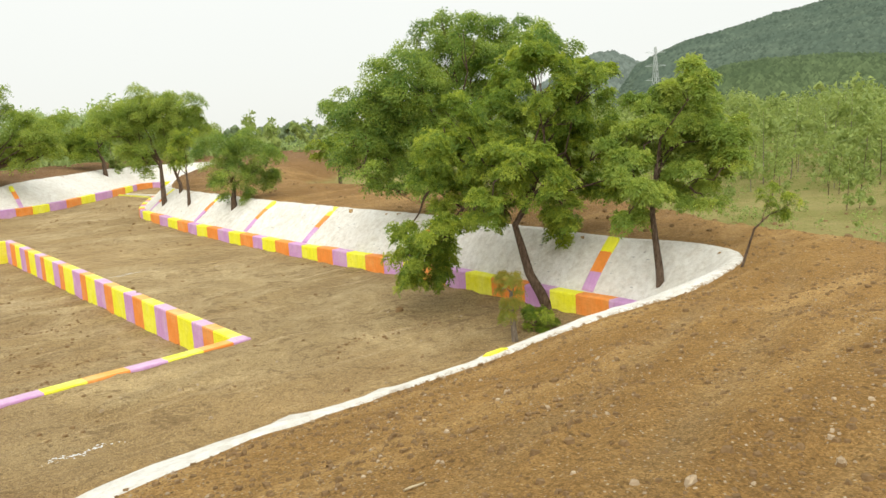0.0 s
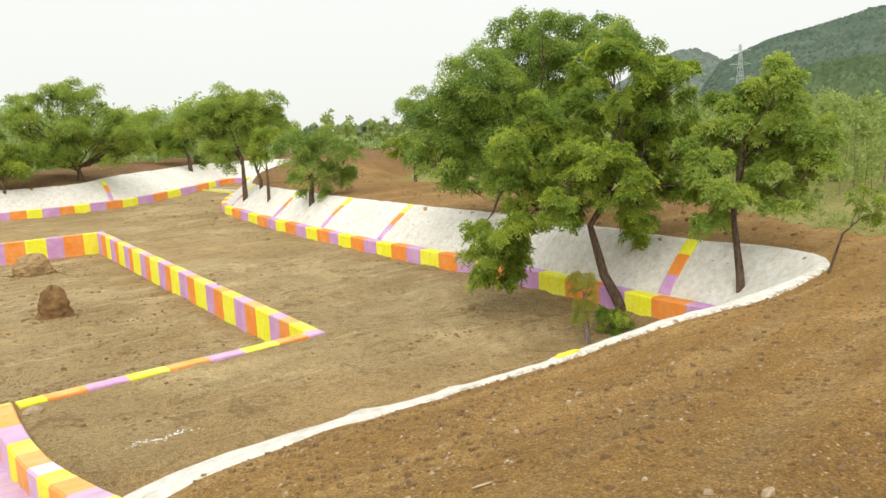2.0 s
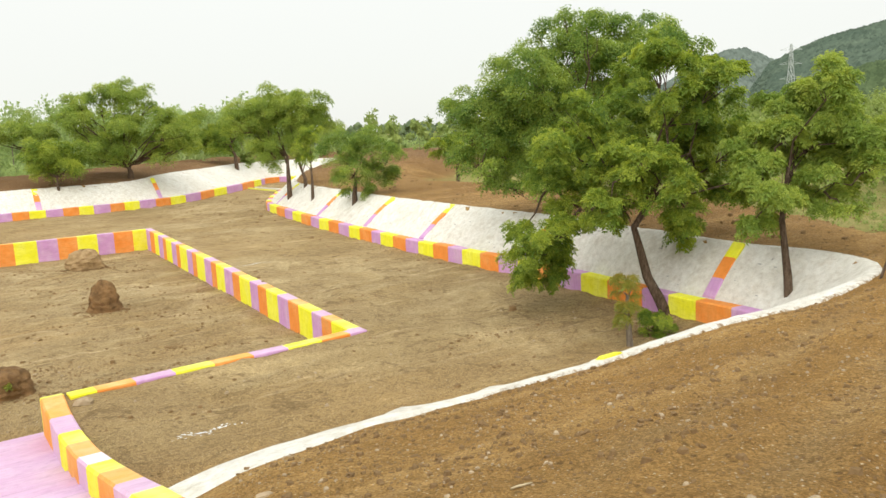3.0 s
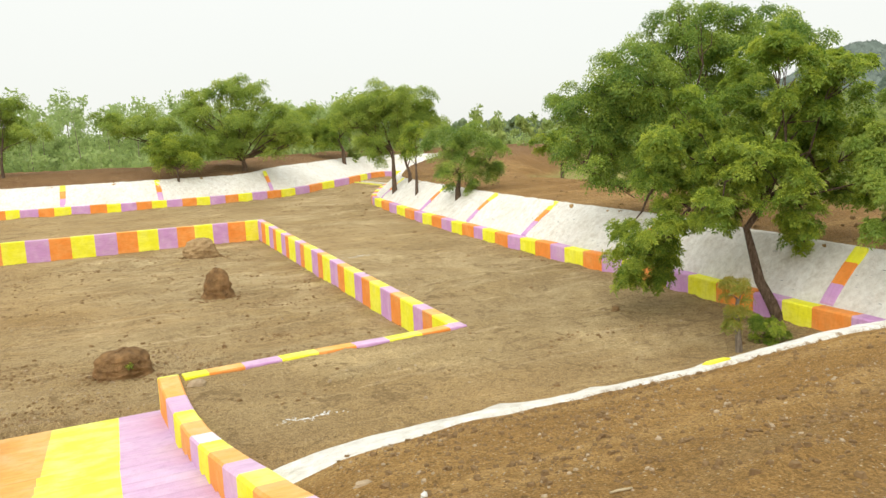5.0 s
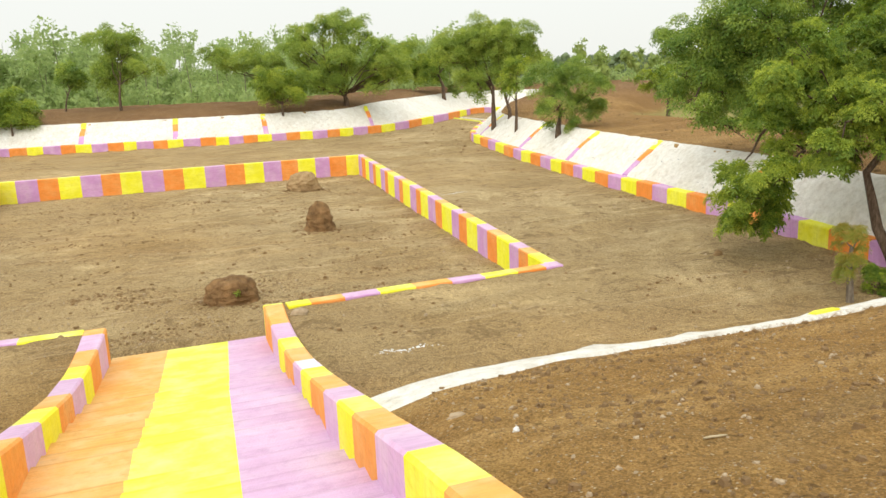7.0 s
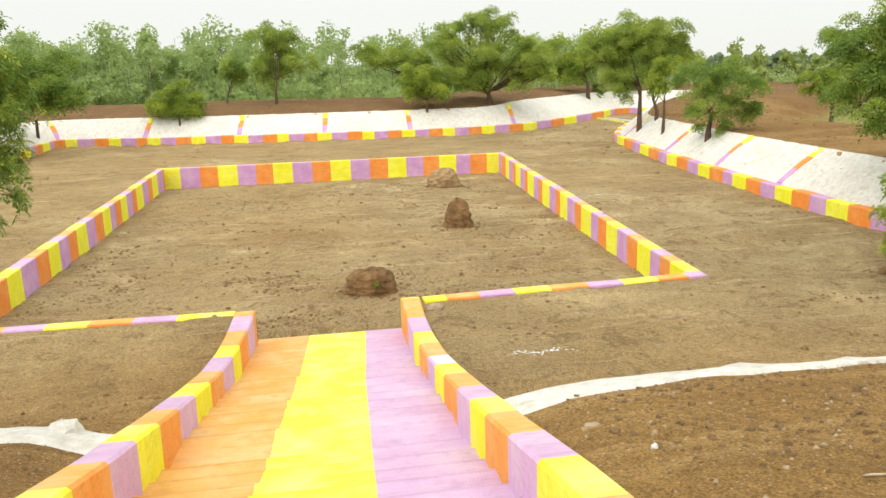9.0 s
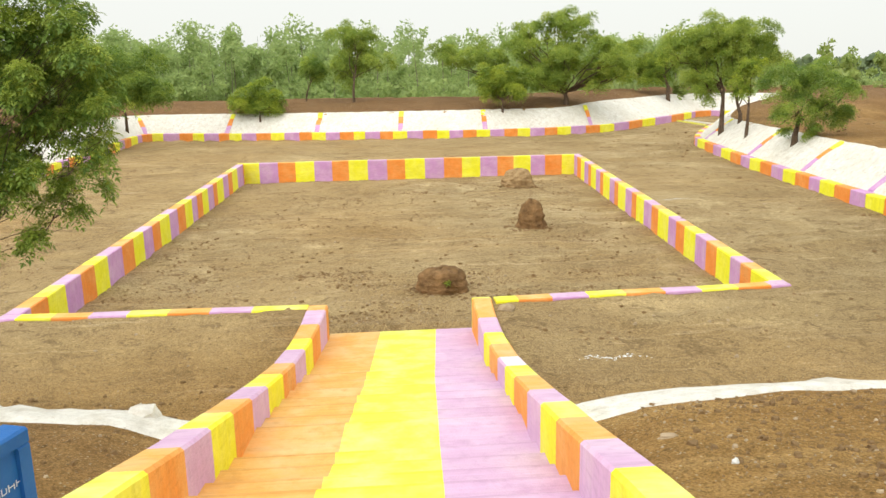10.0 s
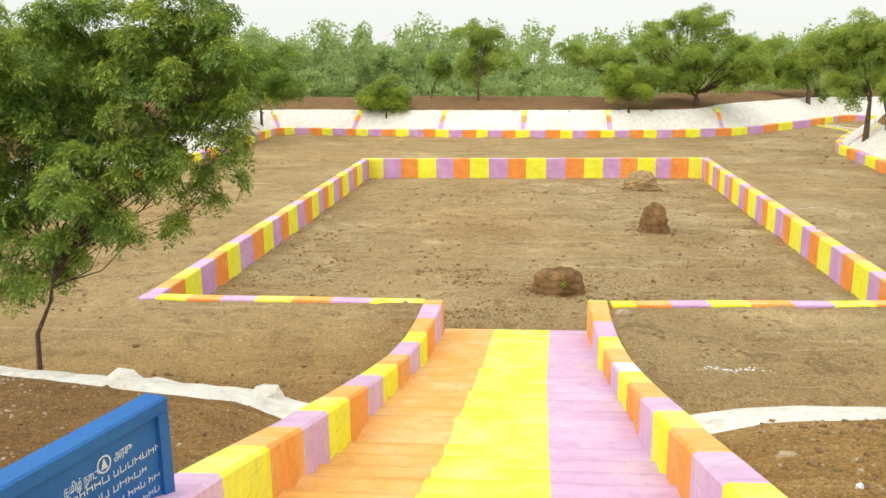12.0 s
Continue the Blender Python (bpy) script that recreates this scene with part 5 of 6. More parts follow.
# ---- woods on the plain outside ----
def woods(name, label, spots, seed, leaf, heights, cards, card, bark, slim=0.22, low=0.35, solid=False, cores=3):
    """Many slender trees as one mass: a thin stem each and a loose crown of small leaf clusters."""
    rng = np.random.RandomState(seed)
    v, f, fm, base = [], [], [], 0
    for x, y in spots:
        h = rng.uniform(*heights)
        g = 0.8
        lean = rng.normal(size=2) * 0.05 * h
        r = 0.007 * h
        ring = []
        for k, u in enumerate((0, 0.5, 0.95)):
            c = np.array([x + lean[0] * u, y + lean[1] * u, g + h * u])
            for a in range(4):
                ring.append(c + [r * (1.1 - u) * math.cos(a * 1.57), r * (1.1 - u) * math.sin(a * 1.57), 0])
        v.append(np.array(ring))
        for k in range(2):
            for a in range(4):
                b = (a + 1) % 4
                f.append((base + k * 4 + a, base + k * 4 + b, base + k * 4 + 4 + b, base + k * 4 + 4 + a))
                fm.append(1)
        base += 12
        lobes = 8
        lz = g + h * rng.uniform(low, 1.0, lobes)
        wide = h * slim
        lx, ly = x + lean[0] + rng.normal(size=lobes) * wide * (1.15 - (lz - g) / h) * 0.8, y + lean[1] + rng.normal(size=lobes) * wide * (1.15 - (lz - g) / h) * 0.8
        # leafy cores of the clumps
        for k in range(lobes if solid else cores):
            cr = wide * (0.36 if solid else 0.24) * rng.uniform(0.7, 1.2)
            core = np.array([(math.cos(t), math.sin(t), z) for z, t0 in ((-0.5, 0.0), (0.25, 0.6)) for t in np.linspace(0, 2 * math.pi, 6)[:-1] + t0] + [(0, 0, 1.0)])
            v.append(np.array([lx[k], ly[k], lz[k]]) + core * cr * rng.uniform(0.65, 1.25, (11, 1)))
            for q in range(5):
                r2 = (q + 1) % 5
                f.append((base + q, base + r2, base + 5 + r2, base + 5 + q))
                f.append((base + 5 + q, base + 5 + r2, base + 10))
                fm += [0, 0]
            base += 11
        if cards == 0:
            continue
        pick = rng.randint(0, lobes, cards)
        d = rng.normal(size=(cards, 3))
        d /= np.linalg.norm(d, axis=1)[:, None]
        c = np.stack([lx[pick], ly[pick], lz[pick]], 1) + d * (rng.rand(cards) ** 0.5 * wide * 0.40)[:, None]
        a, b = rng.normal(size=(cards, 3)), rng.normal(size=(cards, 3))
        a /= np.linalg.norm(a, axis=1)[:, None]
        b -= a * (a * b).sum(1)[:, None]
        b /= np.linalg.norm(b, axis=1)[:, None]
        s = (card * rng.uniform(0.6, 1.3, cards))[:, None]
        leaf_v = np.stack([c - a * s, c + a * s - b * s * 0.45, c + a * s * 0.6 + b * s * 0.8], 1).reshape(-1, 3)
        v.append(leaf_v)
        q = base + np.arange(cards)[:, None] * 3 + np.arange(3)[None]
        f += q.tolist()
        fm += [0] * cards
        base += cards * 3
    me = mesh_of(name, np.concatenate(v), f, [leaf, bark], fm, smooth=solid)
    return tagged(new(name, me), label, "woods", kind="stuff")


def scattered(rng, count, az, near, far):
    """Spots on the plain by bearing from the stairs' top and distance."""
    out = []
    for _ in range(count):
        a, r = radians(rng.uniform(*az)), math.sqrt(rng.uniform(near * near, far * far))
        out.append((r * math.sin(a), r * math.cos(a)))
    return out


rng = random.Random(21)
woods("eucalypt_plantation", "dense pale green plantation of slender trees behind the bank", scattered(rng, 390, (-50, -3), 80, 125), 5, EUCALYPT, (5.6, 10.2), 640, 0.22, PALE_BARK, 0.30, 0.12, cores=0)
woods("mixed_plantation", "pale green trees thinning out behind the bank", scattered(rng, 200, (-5, 24), 82, 140), 15, EUCALYPT, (5.6, 9.6), 520, 0.22, PALE_BARK, 0.30, 0.12, cores=0)
woods("plantation_undergrowth", "pale scrub and tall grass under the plantation", scattered(rng, 480, (-50, 45), 76, 105), 6, EUCALYPT, (2.0, 3.8), 130, 0.22, PALE_BARK, 0.5, 0.05, cores=0)
woods("open_woodland", "thin young trees and scrub on the grassy plain", scattered(rng, 430, (46, 82), 42, 135), 7, SCRUB, (2.5, 6.0), 300, 0.17, PALE_BARK, 0.36, 0.06, cores=0)
woods("young_saplings", "sparse thin saplings in rough grass", scattered(rng, 60, (55, 100), 32, 58), 8, SCRUB, (1.2, 3.8), 220, 0.09, BARK, 0.24, 0.2, cores=0)
woods("rough_grass", "rough grass tussocks and low weeds on the plain", scattered(rng, 640, (48, 84), 26, 66), 14, SCRUB, (0.20, 0.75), 36, 0.055, BARK, 0.9, 0.1, cores=0)
woods("woodland_edge", "loose bright green trees beyond the right bank", scattered(rng, 90, (20, 62), 75, 140), 12, SCRUB, (3.0, 6.5), 180, 0.32, PALE_BARK, 0.3, 0.25)
woods("distant_tree_line", "line of far trees on the horizon, tinted for haze", scattered(rng, 380, (-5, 50), 230, 380), 9, FAR_LEAF, (4.0, 6.6), 50, 0.45, BARK, 0.60, 0.0, True)
woods("far_woodland", "pale green woodland spreading to the foot of the hill", scattered(rng, 900, (50, 84), 130, 420), 10, SCRUB, (4.0, 7.5), 40, 0.33, PALE_BARK, 0.38, 0.1, cores=4)


# ---- hills ----
def build_hill(name, label, mat, az0, az1, r0, r1, crest, seed, steps=(220, 46), trees=3000):
    """A wooded ridge seen over the plain; crest gives the height angle by bearing."""
    na, nr = steps
    az = np.linspace(az0, az1, na)
    top = np.interp(az, *zip(*crest))
    v = []
    for k in range(nr):
        u = k / (nr - 1)
        r = r0 + (r1 - r0) * u
        rise = np.sin(u * math.pi / 2) ** 1.15
        z = 5.2 + np.tan(np.radians(top)) * r * rise - 6 * (1 - rise)
        x, y = r * np.sin(np.radians(az)), r * np.cos(np.radians(az))
        z = z + (value_noise(x, y, 90, seed) * 5 + value_noise(x, y, 30, seed + 1) * 1.5) * min(1, u * 4)
        v.append(np.column_stack([x, y, z]))
    x, y = (r1 + 250) * np.sin(np.radians(az)), (r1 + 250) * np.cos(np.radians(az))
    v.append(np.column_stack([x, y, np.zeros(na)]))
    i = (np.arange(nr)[:, None] * na + np.arange(na - 1)[None]).ravel()
    all_v = np.concatenate(v)
    me = mesh_of(name, all_v, np.stack([i, i + 1, i + na + 1, i + na], 1), mat, smooth=True)
    # scrub trees all over its face
    rng3 = np.random.RandomState(seed)
    row, col = rng3.randint(1, nr - 1, trees), rng3.randint(0, na - 1, trees)
    u, w = rng3.rand(trees, 1), rng3.rand(trees, 1)
    cell = row * na + col
    spots = (all_v[cell] * (1 - u) + all_v[cell + 1] * u) * (1 - w) + (all_v[cell + na] * (1 - u) + all_v[cell + na + 1] * u) * w
    size = (r0 / 420) * rng3.uniform(1.2, 3.0, trees)
    ring = np.array([(math.cos(w), math.sin(w), -0.25) for w in np.linspace(0, 2 * math.pi, 6)[:-1]])
    dome = np.vstack([ring, [(0, 0, 0.75)]])
    dv = spots[:, None] + dome[None] * size[:, None, None] * rng3.uniform(0.7, 1.3, (trees, len(dome), 1))
    tris = (np.array([(k, (k + 1) % 5, 5) for k in range(5)])[None] + (np.arange(trees) * 6)[:, None, None]).reshape(-1, 3).tolist()
    tagged(new(name + "_scrub", mesh_of(name + "_scrub", dv.reshape(-1, 3), tris, mat, smooth=True)), "scrub trees all over the hill", "woods", kind="stuff")
    return tagged(new(name, me), label, "hill", kind="structure")


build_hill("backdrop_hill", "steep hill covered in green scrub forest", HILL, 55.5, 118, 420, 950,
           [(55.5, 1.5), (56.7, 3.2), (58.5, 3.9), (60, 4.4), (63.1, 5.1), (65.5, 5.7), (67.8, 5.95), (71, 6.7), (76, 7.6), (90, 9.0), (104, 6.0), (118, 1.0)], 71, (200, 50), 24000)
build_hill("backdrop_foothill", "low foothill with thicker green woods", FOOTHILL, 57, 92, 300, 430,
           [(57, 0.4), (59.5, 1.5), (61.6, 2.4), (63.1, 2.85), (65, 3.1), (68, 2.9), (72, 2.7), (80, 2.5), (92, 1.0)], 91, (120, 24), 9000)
build_hill("backdrop_hill_far", "smaller wooded hill further off, haze mixed into its colour", HILL_FAR, 47, 64, 1300, 1900,
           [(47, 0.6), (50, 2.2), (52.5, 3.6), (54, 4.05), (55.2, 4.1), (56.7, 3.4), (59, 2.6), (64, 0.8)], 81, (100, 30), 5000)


# ---- pylon by the hill ----
def build_pylon():
    a, r = radians(58.0), 380.0
    x, y, h = r * math.sin(a), r * math.cos(a), 33.0
    base = 0.9
    pylon = thing("power_pylon", "slim grey steel lattice pylon before the hill", "pylon", (x, y, base))

    def half(z):
        return 2.0 * (1 - z / h) ** 1.3 + 0.35

    def bar(p, q, r):
        return tube([p, q], [r, r], 4)
    for sx in (-1, 1):
        for sy in (-1, 1):
            pts = [(x + sx * half(z), y + sy * half(z), base + z) for z in np.linspace(0, h, 8)]
            lv, lf = tube(pts, [0.1] * 8, 4)
            place("leg", mesh_of("leg", lv, lf, STEEL), pylon)
    levels = np.linspace(0, h, 10)
    for a0, a1 in zip(levels[:-1], levels[1:]):
        pieces = []
        for s in (-1, 1):
            pieces.append(bar((x - half(a0), y + s * half(a0), base + a0), (x + half(a1), y + s * half(a1), base + a1), 0.06))
            pieces.append(bar((x + half(a0), y + s * half(a0), base + a0), (x - half(a1), y + s * half(a1), base + a1), 0.06))
            pieces.append(bar((x + s * half(a0), y - half(a0), base + a0), (x + s * half(a1), y + half(a1), base + a1), 0.06))
        bv, bf = joined(pieces)
        place("brace", mesh_of("brace", bv, bf, STEEL), pylon)
    for z in (h * 0.55, h * 0.74, h * 0.92):
        bv, bf = joined([bar((x - 4.2, y + 2.6, base + z), (x + 4.2, y - 2.6, base + z), 0.1), bar((x - 4.2, y + 2.6, base + z), (x, y, base + z + 1.4), 0.06), bar((x + 4.2, y - 2.6, base + z), (x, y, base + z + 1.4), 0.06)])
        place("crossarm", mesh_of("crossarm", bv, bf, STEEL), pylon)


build_pylon()


# ---- earth mounds, rocks, litter ----
def lump_mesh(name, mat, rx, ry, rz, seed, rough=0.22, rings=10, sides=16, lean=0.0, steep=0.5):
    """A rough mound or stone with an uneven outline, its foot at z = 0."""
    r = random.Random(seed)
    off = Vector((r.uniform(0, 50), r.uniform(0, 50), r.uniform(0, 50)))
    v, f = [], []
    for k in range(rings + 1):
        u = k / rings
        prof = (1 - u ** 2.2) ** steep
        for s in range(sides):
            w = 2 * math.pi * s / sides
            d = Vector((math.cos(w), math.sin(w), u * 1.5 * rz / rx))
            n = 1 + rough * noise.fractal(d * 1.1 + off, 0.8, 2.1, 3) + rough * 0.35 * noise.noise(d * 3.2 + off) + (rough * 0.30 * noise.fractal(d * 7 + off, 0.6, 2.2, 3) if rings > 12 else 0)
            v.append((rx * prof * n * math.cos(w) + lean * u, ry * prof * n * math.sin(w), rz * u * (1 + rough * 0.4 * noise.noise(d * 2 + off)) - 0.06))
    for k in range(rings):
        for s in range(sides):
            q = (s + 1) % sides
            f.append((k * sides + s, k * sides + q, (k + 1) * sides + q, (k + 1) * sides + s))
    f.append(tuple(range(rings * sides, (rings + 1) * sides)))
    return mesh_of(name, v, f, mat, smooth=rings > 10)


def mound(label, x, y, rx, ry, rz, seed, steep, skirt, mat=None):
    g = height_at(x, y)
    ob = tagged(place("earth_mound", lump_mesh("earth_mound", mat or MOUND, rx, ry, rz, seed, 0.21, 30, 48, steep=steep), None, "", (x, y, g)), label, "earth mound", "mounds in the pit")
    rub = random.Random(seed)
    v, f = [], []
    for _ in range(90):
        w, d = rub.uniform(0, 2 * math.pi), rub.uniform(0.8, 1.0 + skirt)
        s = rub.uniform(0.03, 0.10)
        px, py = x + rx * d * math.cos(w), y + ry * d * math.sin(w)
        v2, f2 = pebble(rub, s)
        o = len(v)
        v += [(px + a, py + b, g + c) for a, b, c in v2]
        f += [tuple(o + i for i in q) for q in f2]
    tagged(new("mound_rubble", mesh_of("mound_rubble", v, f, CLOD)), "crumbled clods round the foot of a mound", "rubble", kind="stuff")
    return ob


def pebble(r, s):
    """A small angular stone: a squashed, jittered octahedron with a cut top."""
    v = []
    for k in range(5):
        w = k * 2 * math.pi / 5 + r.uniform(-0.3, 0.3)
        v.append((s * r.uniform(0.7, 1.2) * math.cos(w), s * r.uniform(0.7, 1.2) * math.sin(w), -0.3 * s))
    for k in range(5):
        w = k * 2 * math.pi / 5 + r.uniform(-0.3, 0.3)
        v.append((s * r.uniform(0.45, 0.8) * math.cos(w), s * r.uniform(0.45, 0.8) * math.sin(w), s * r.uniform(0.35, 0.7)))
    f = [(k, (k + 1) % 5, 5 + (k + 1) % 5, 5 + k) for k in range(5)] + [(5, 6, 7, 8, 9)]
    return v, f


mound("squat broken earth mound near the stairs' foot", 1.1, 18.6, 0.62, 0.50, 0.66, 3, 0.24, 0.8)
mound("tall knobbly brown earth mound standing in the pit", 4.83, 26.7, 0.50, 0.45, 1.05, 8, 0.42, 1.0)
mound("tan earth mound beside the pit's far wall", 6.15, 37.3, 0.72, 0.6, 0.92, 14, 0.24, 0.4, MOUND_TAN)


def weed(x, y, z):
    """A few leaves sprouting from a crack in a mound."""
    lv, lf, lt = leaf_mass([(x, y, z, 0.07)], 900, 0.07, 3, 5, 61)
    me = mesh_of("weed", lv - np.array([x, y, z]), lf, NEEM)
    me.attributes.new("tuft", "FLOAT", "POINT").data.foreach_set("value", lt.astype(np.float32))
    tagged(place("weed", me, None, "", (x, y, z)), "small green weed sprouting from the earth mound", "weed")


weed(1.2, 18.12, 0.26)


def scatter_stones(name, label, mat, count, box, sizes, seed, power=9):
    r = random.Random(seed)
    spots = []
    while len(spots) < count:
        x, y = r.uniform(box[0], box[1]), r.uniform(box[2], box[3])
        if abs(x - float(stair_centre(y))) < 2.0 and y < 15.6:
            continue
        spots.append((x, y, sizes[0] + (sizes[1] - sizes[0]) * r.random() ** power))
    a = np.array(spots)
    z, bank, pit, grass, spoil = ground_height(a[:, 0], a[:, 1])
    d = distance_to(TOE, a[:, 0], a[:, 1])
    slope = (~inside(TOE, a[:, 0], a[:, 1])) & inside(CREST, a[:, 0], a[:, 1]) | (d < 0.5)
    v, f = [], []
    for (x, y, s), g, skip in zip(spots, z, slope):
        if skip:
            continue
        pv, pf = pebble(r, s)
        o = len(v)
        v += [(x + p, y + q, g + w) for p, q, w in pv]
        f += [tuple(o + i for i in k) for k in pf]
    tagged(new(name, mesh_of(name, v, f, mat)), label, "stones", kind="stuff")


def clod_drifts(name, label, mat, drifts, each, box, spread, sizes, seed):
    """Clods lying in loose drifts, as a grader's blade leaves them."""
    r = random.Random(seed)
    spots = []
    for _ in range(drifts):
        cx, cy, turn = r.uniform(box[0], box[1]), r.uniform(box[2], box[3]), r.uniform(-0.5, 0.5)
        for _ in range(each):
            a, c = r.gauss(0, spread), r.gauss(0, spread * 0.3)
            x, y = cx + a * math.cos(turn) - c * math.sin(turn), cy + a * math.sin(turn) + c * math.cos(turn)
            if abs(x - float(stair_centre(y))) < 2.1 and y < 15.6:
                continue
            spots.append((x, y, sizes[0] + (sizes[1] - sizes[0]) * r.random() ** 5))
    a = np.array(spots)
    z = ground_height(a[:, 0], a[:, 1])[0]
    on_slope = (~inside(TOE, a[:, 0], a[:, 1])) & inside(CREST, a[:, 0], a[:, 1]) | (distance_to(TOE, a[:, 0], a[:, 1]) < 0.4) | (distance_to(RIM, a[:, 0], a[:, 1]) < 0.6)
    v, f = [], []
    for (x, y, s), g, skip in zip(spots, z, on_slope):
        if skip:
            continue
        pv, pf = pebble(r, s)
        o = len(v)
        v += [(x + p, y + q, g + w) for p, q, w in pv]
        f += [tuple(o + i for i in k) for k in pf]
    tagged(new(name, mesh_of(name, v, f, mat)), label, "clods", kind="stuff")


clod_drifts("pit_drifts", "dark clods in drifts over the pit floor", CLOD, 60, 60, (-7, 8.5, 16.2, 40), 0.6, (0.008, 0.06), 51)
clod_drifts("foot_drifts", "grey-brown clods in drifts by the stairs' foot", CLOD, 40, 80, (-7, 3, 16.2, 21), 0.5, (0.006, 0.045), 52)
clod_drifts("berm_drifts", "brown clods in drifts over the berm", CLOD, 80, 50, (-15, 17, 9.3, 53), 0.6, (0.008, 0.06), 53)
clod_drifts("bank_drifts", "brown clods in drifts on the near bank", CLOD, 70, 56, (2.2, 14, 1.2, 6.5), 0.4, (0.005, 0.04), 54)
clod_drifts("bank_chips", "pale chips of stone in drifts on the near bank", ROCK, 46, 34, (-6.5, 13, 1.2, 6.6), 0.4, (0.005, 0.030), 55)
scatter_stones("bank_gravel", "pale gravel strewn over the near bank", ROCK, 3800, (-8, 17, 1.0, 7), (0.005, 0.024), 31)
scatter_stones("bank_clods", "brown clods on the near bank's loose soil", CLOD, 4200, (-7, 18, 1.0, 8), (0.010, 0.060), 32)
scatter_stones("berm_gravel", "scattered pale stones on the berm and pit floor", ROCK, 2600, (-16, 15, 9, 44), (0.012, 0.055), 33)
scatter_stones("berm_clods", "dark clods on the berm and pit floor", CLOD, 2600, (-16, 15, 9, 55), (0.012, 0.08), 34)
scatter_stones("near_grit", "small clods and grit on the loose bank soil", CLOD, 4200, (-5.5, 7.5, 1.6, 6.8), (0.004, 0.020), 36)
scatter_stones("foot_gravel", "pale gravel at the stairs' foot", ROCK, 420, (-2.2, 3.2, 15.9, 18.2), (0.010, 0.035), 37)
scatter_stones("lip_rubble", "broken clods and stones heaped along the near lip", CLOD, 700, (1.9, 6.5, 3.6, 6.3), (0.008, 0.045), 41, 7)
scatter_stones("lip_stones", "pale broken stones along the near lip", ROCK, 260, (1.8, 7.0, 3.5, 6.4), (0.006, 0.035), 42, 8)
scatter_stones("pit_rubble", "grey crumbs and gravel below the stairs' foot", ROCK, 700, (-5.5, 3.5, 15.8, 20.5), (0.010, 0.05), 43, 7)
scatter_stones("pit_crumbs", "dark crumbs of earth on the pit floor", CLOD, 1400, (-7, 8.5, 15.8, 40), (0.014, 0.08), 44, 6)
scatter_stones("far_clods", "clods on the outer banks", CLOD, 2500, (14, 34, 6, 60), (0.03, 0.13), 35)


def slope_stones(count, seed):
    """Grey stones showing through the lime of the slopes."""
    r = random.Random(seed)
    v, f = [], []
    while count:
        i = r.randrange(len(TOE_PTS))
        (px, py), (nx, ny), run = TOE_PTS[i], TOE_OUT[i], float(SLOPE_RUN[i])
        if py < 12 and abs(px) < 6:
            continue
        k = r.uniform(0.12, 0.85)
        dist = 0.30 + (run - 0.30) * k
        z = 1.20 + (float(crest_height(px + nx * run, py + ny * run)) - 1.20) * k + 0.05 * math.sin(math.pi * k)
        pv, pf = pebble(r, r.uniform(0.015, 0.055))
        o = len(v)
        v += [(px + nx * dist + a, py + ny * dist + b * 1.6, z + c * 0.45) for a, b, c in pv]
        f += [tuple(o + m for m in q) for q in pf]
        count -= 1
    tagged(new("slope_stones", mesh_of("slope_stones", v, f, SLOPE_STONE)), "grey stones showing through the lime of the slopes", "stones", kind="stuff")


slope_stones(340, 38)


def rock(label, x, y, sx, sy, sz, seed, mat=None, name="rock"):
    tagged(place(name, lump_mesh(name, mat or ROCK, sx, sy, sz + 0.04, seed, 0.35, 6, 11, steep=0.4), None, "", (x, y, height_at(x, y) + 0.02)), label, "rock", "loose rocks")


rock("pale broken rock on the bank soil", 3.47, 1.78, 0.062, 0.032, 0.045, 1)
rock("grey stone half sunk in the bank", 4.29, 1.33, 0.036, 0.032, 0.05, 2)
rock("small rounded brown stone on the bank", 3.30, 2.02, 0.034, 0.032, 0.028, 3)
rock("flat pale stone beside the parapet", 1.78, 4.98, 0.085, 0.05, 0.035, 4)
rock("small white stone on the bank", 1.93, 4.22, 0.028, 0.025, 0.04, 5, LITTER)
rock("pale stone at the rim by the stairs' foot", 2.05, 14.4, 0.17, 0.12, 0.12, 6)
rock("dark clod on the berm near the trees", 11.8, 14.4, 0.13, 0.1, 0.12, 7, CLOD)
rock("whitewashed boulder at the bank's lip", -4.05, 7.0, 0.20, 0.13, 0.13, 8, WHITE)
rock("whitewashed rubble by the parapet", -2.5, 6.75, 0.16, 0.14, 0.14, 9, WHITE)
rock("brown clod below the bank", -3.2, 9.9, 0.12, 0.1, 0.1, 10, CLOD)


def plank(label, a, b, w, h, mat):
    """A squared timber lying between two places."""
    a, b = Vector(a), Vector(b)
    d = (b - a).normalized()
    s = d.cross(Vector((0, 0, 1))).normalized() * w / 2
    u = Vector((0, 0, h))
    secs = [[tuple(p - s), tuple(p - s + u * 0.85), tuple(p - s * 0.85 + u), tuple(p + s * 0.85 + u), tuple(p + s + u * 0.85), tuple(p + s)] for p in (a, b)]
    tagged(new("kerb_beam", prism(secs, mat)), label, "beam", "beams at the inlet")


stick_pts = [(2.74, 3.30), (2.80, 3.315), (2.87, 3.318), (2.93, 3.325)]
stick_v, stick_f = tube([(x, y, height_at(x, y) + 0.012) for x, y in stick_pts], [0.007, 0.008, 0.008, 0.006], 6)
tagged(new("broken_stick", mesh_of("broken_stick", stick_v, stick_f, TIMBER, smooth=True)), "short pale broken stick lying on the bank soil", "stick")


plank("pale yellow concrete beam across the inlet", (23.9, 63.9, 0.95), (23.6, 57.4, 1.0), 0.14, 0.10, PALE_YELLOW)
plank("whitewashed concrete beam across the inlet", (24.9, 64.9, 0.9), (25.2, 59.4, 0.9), 0.14, 0.10, WHITE)


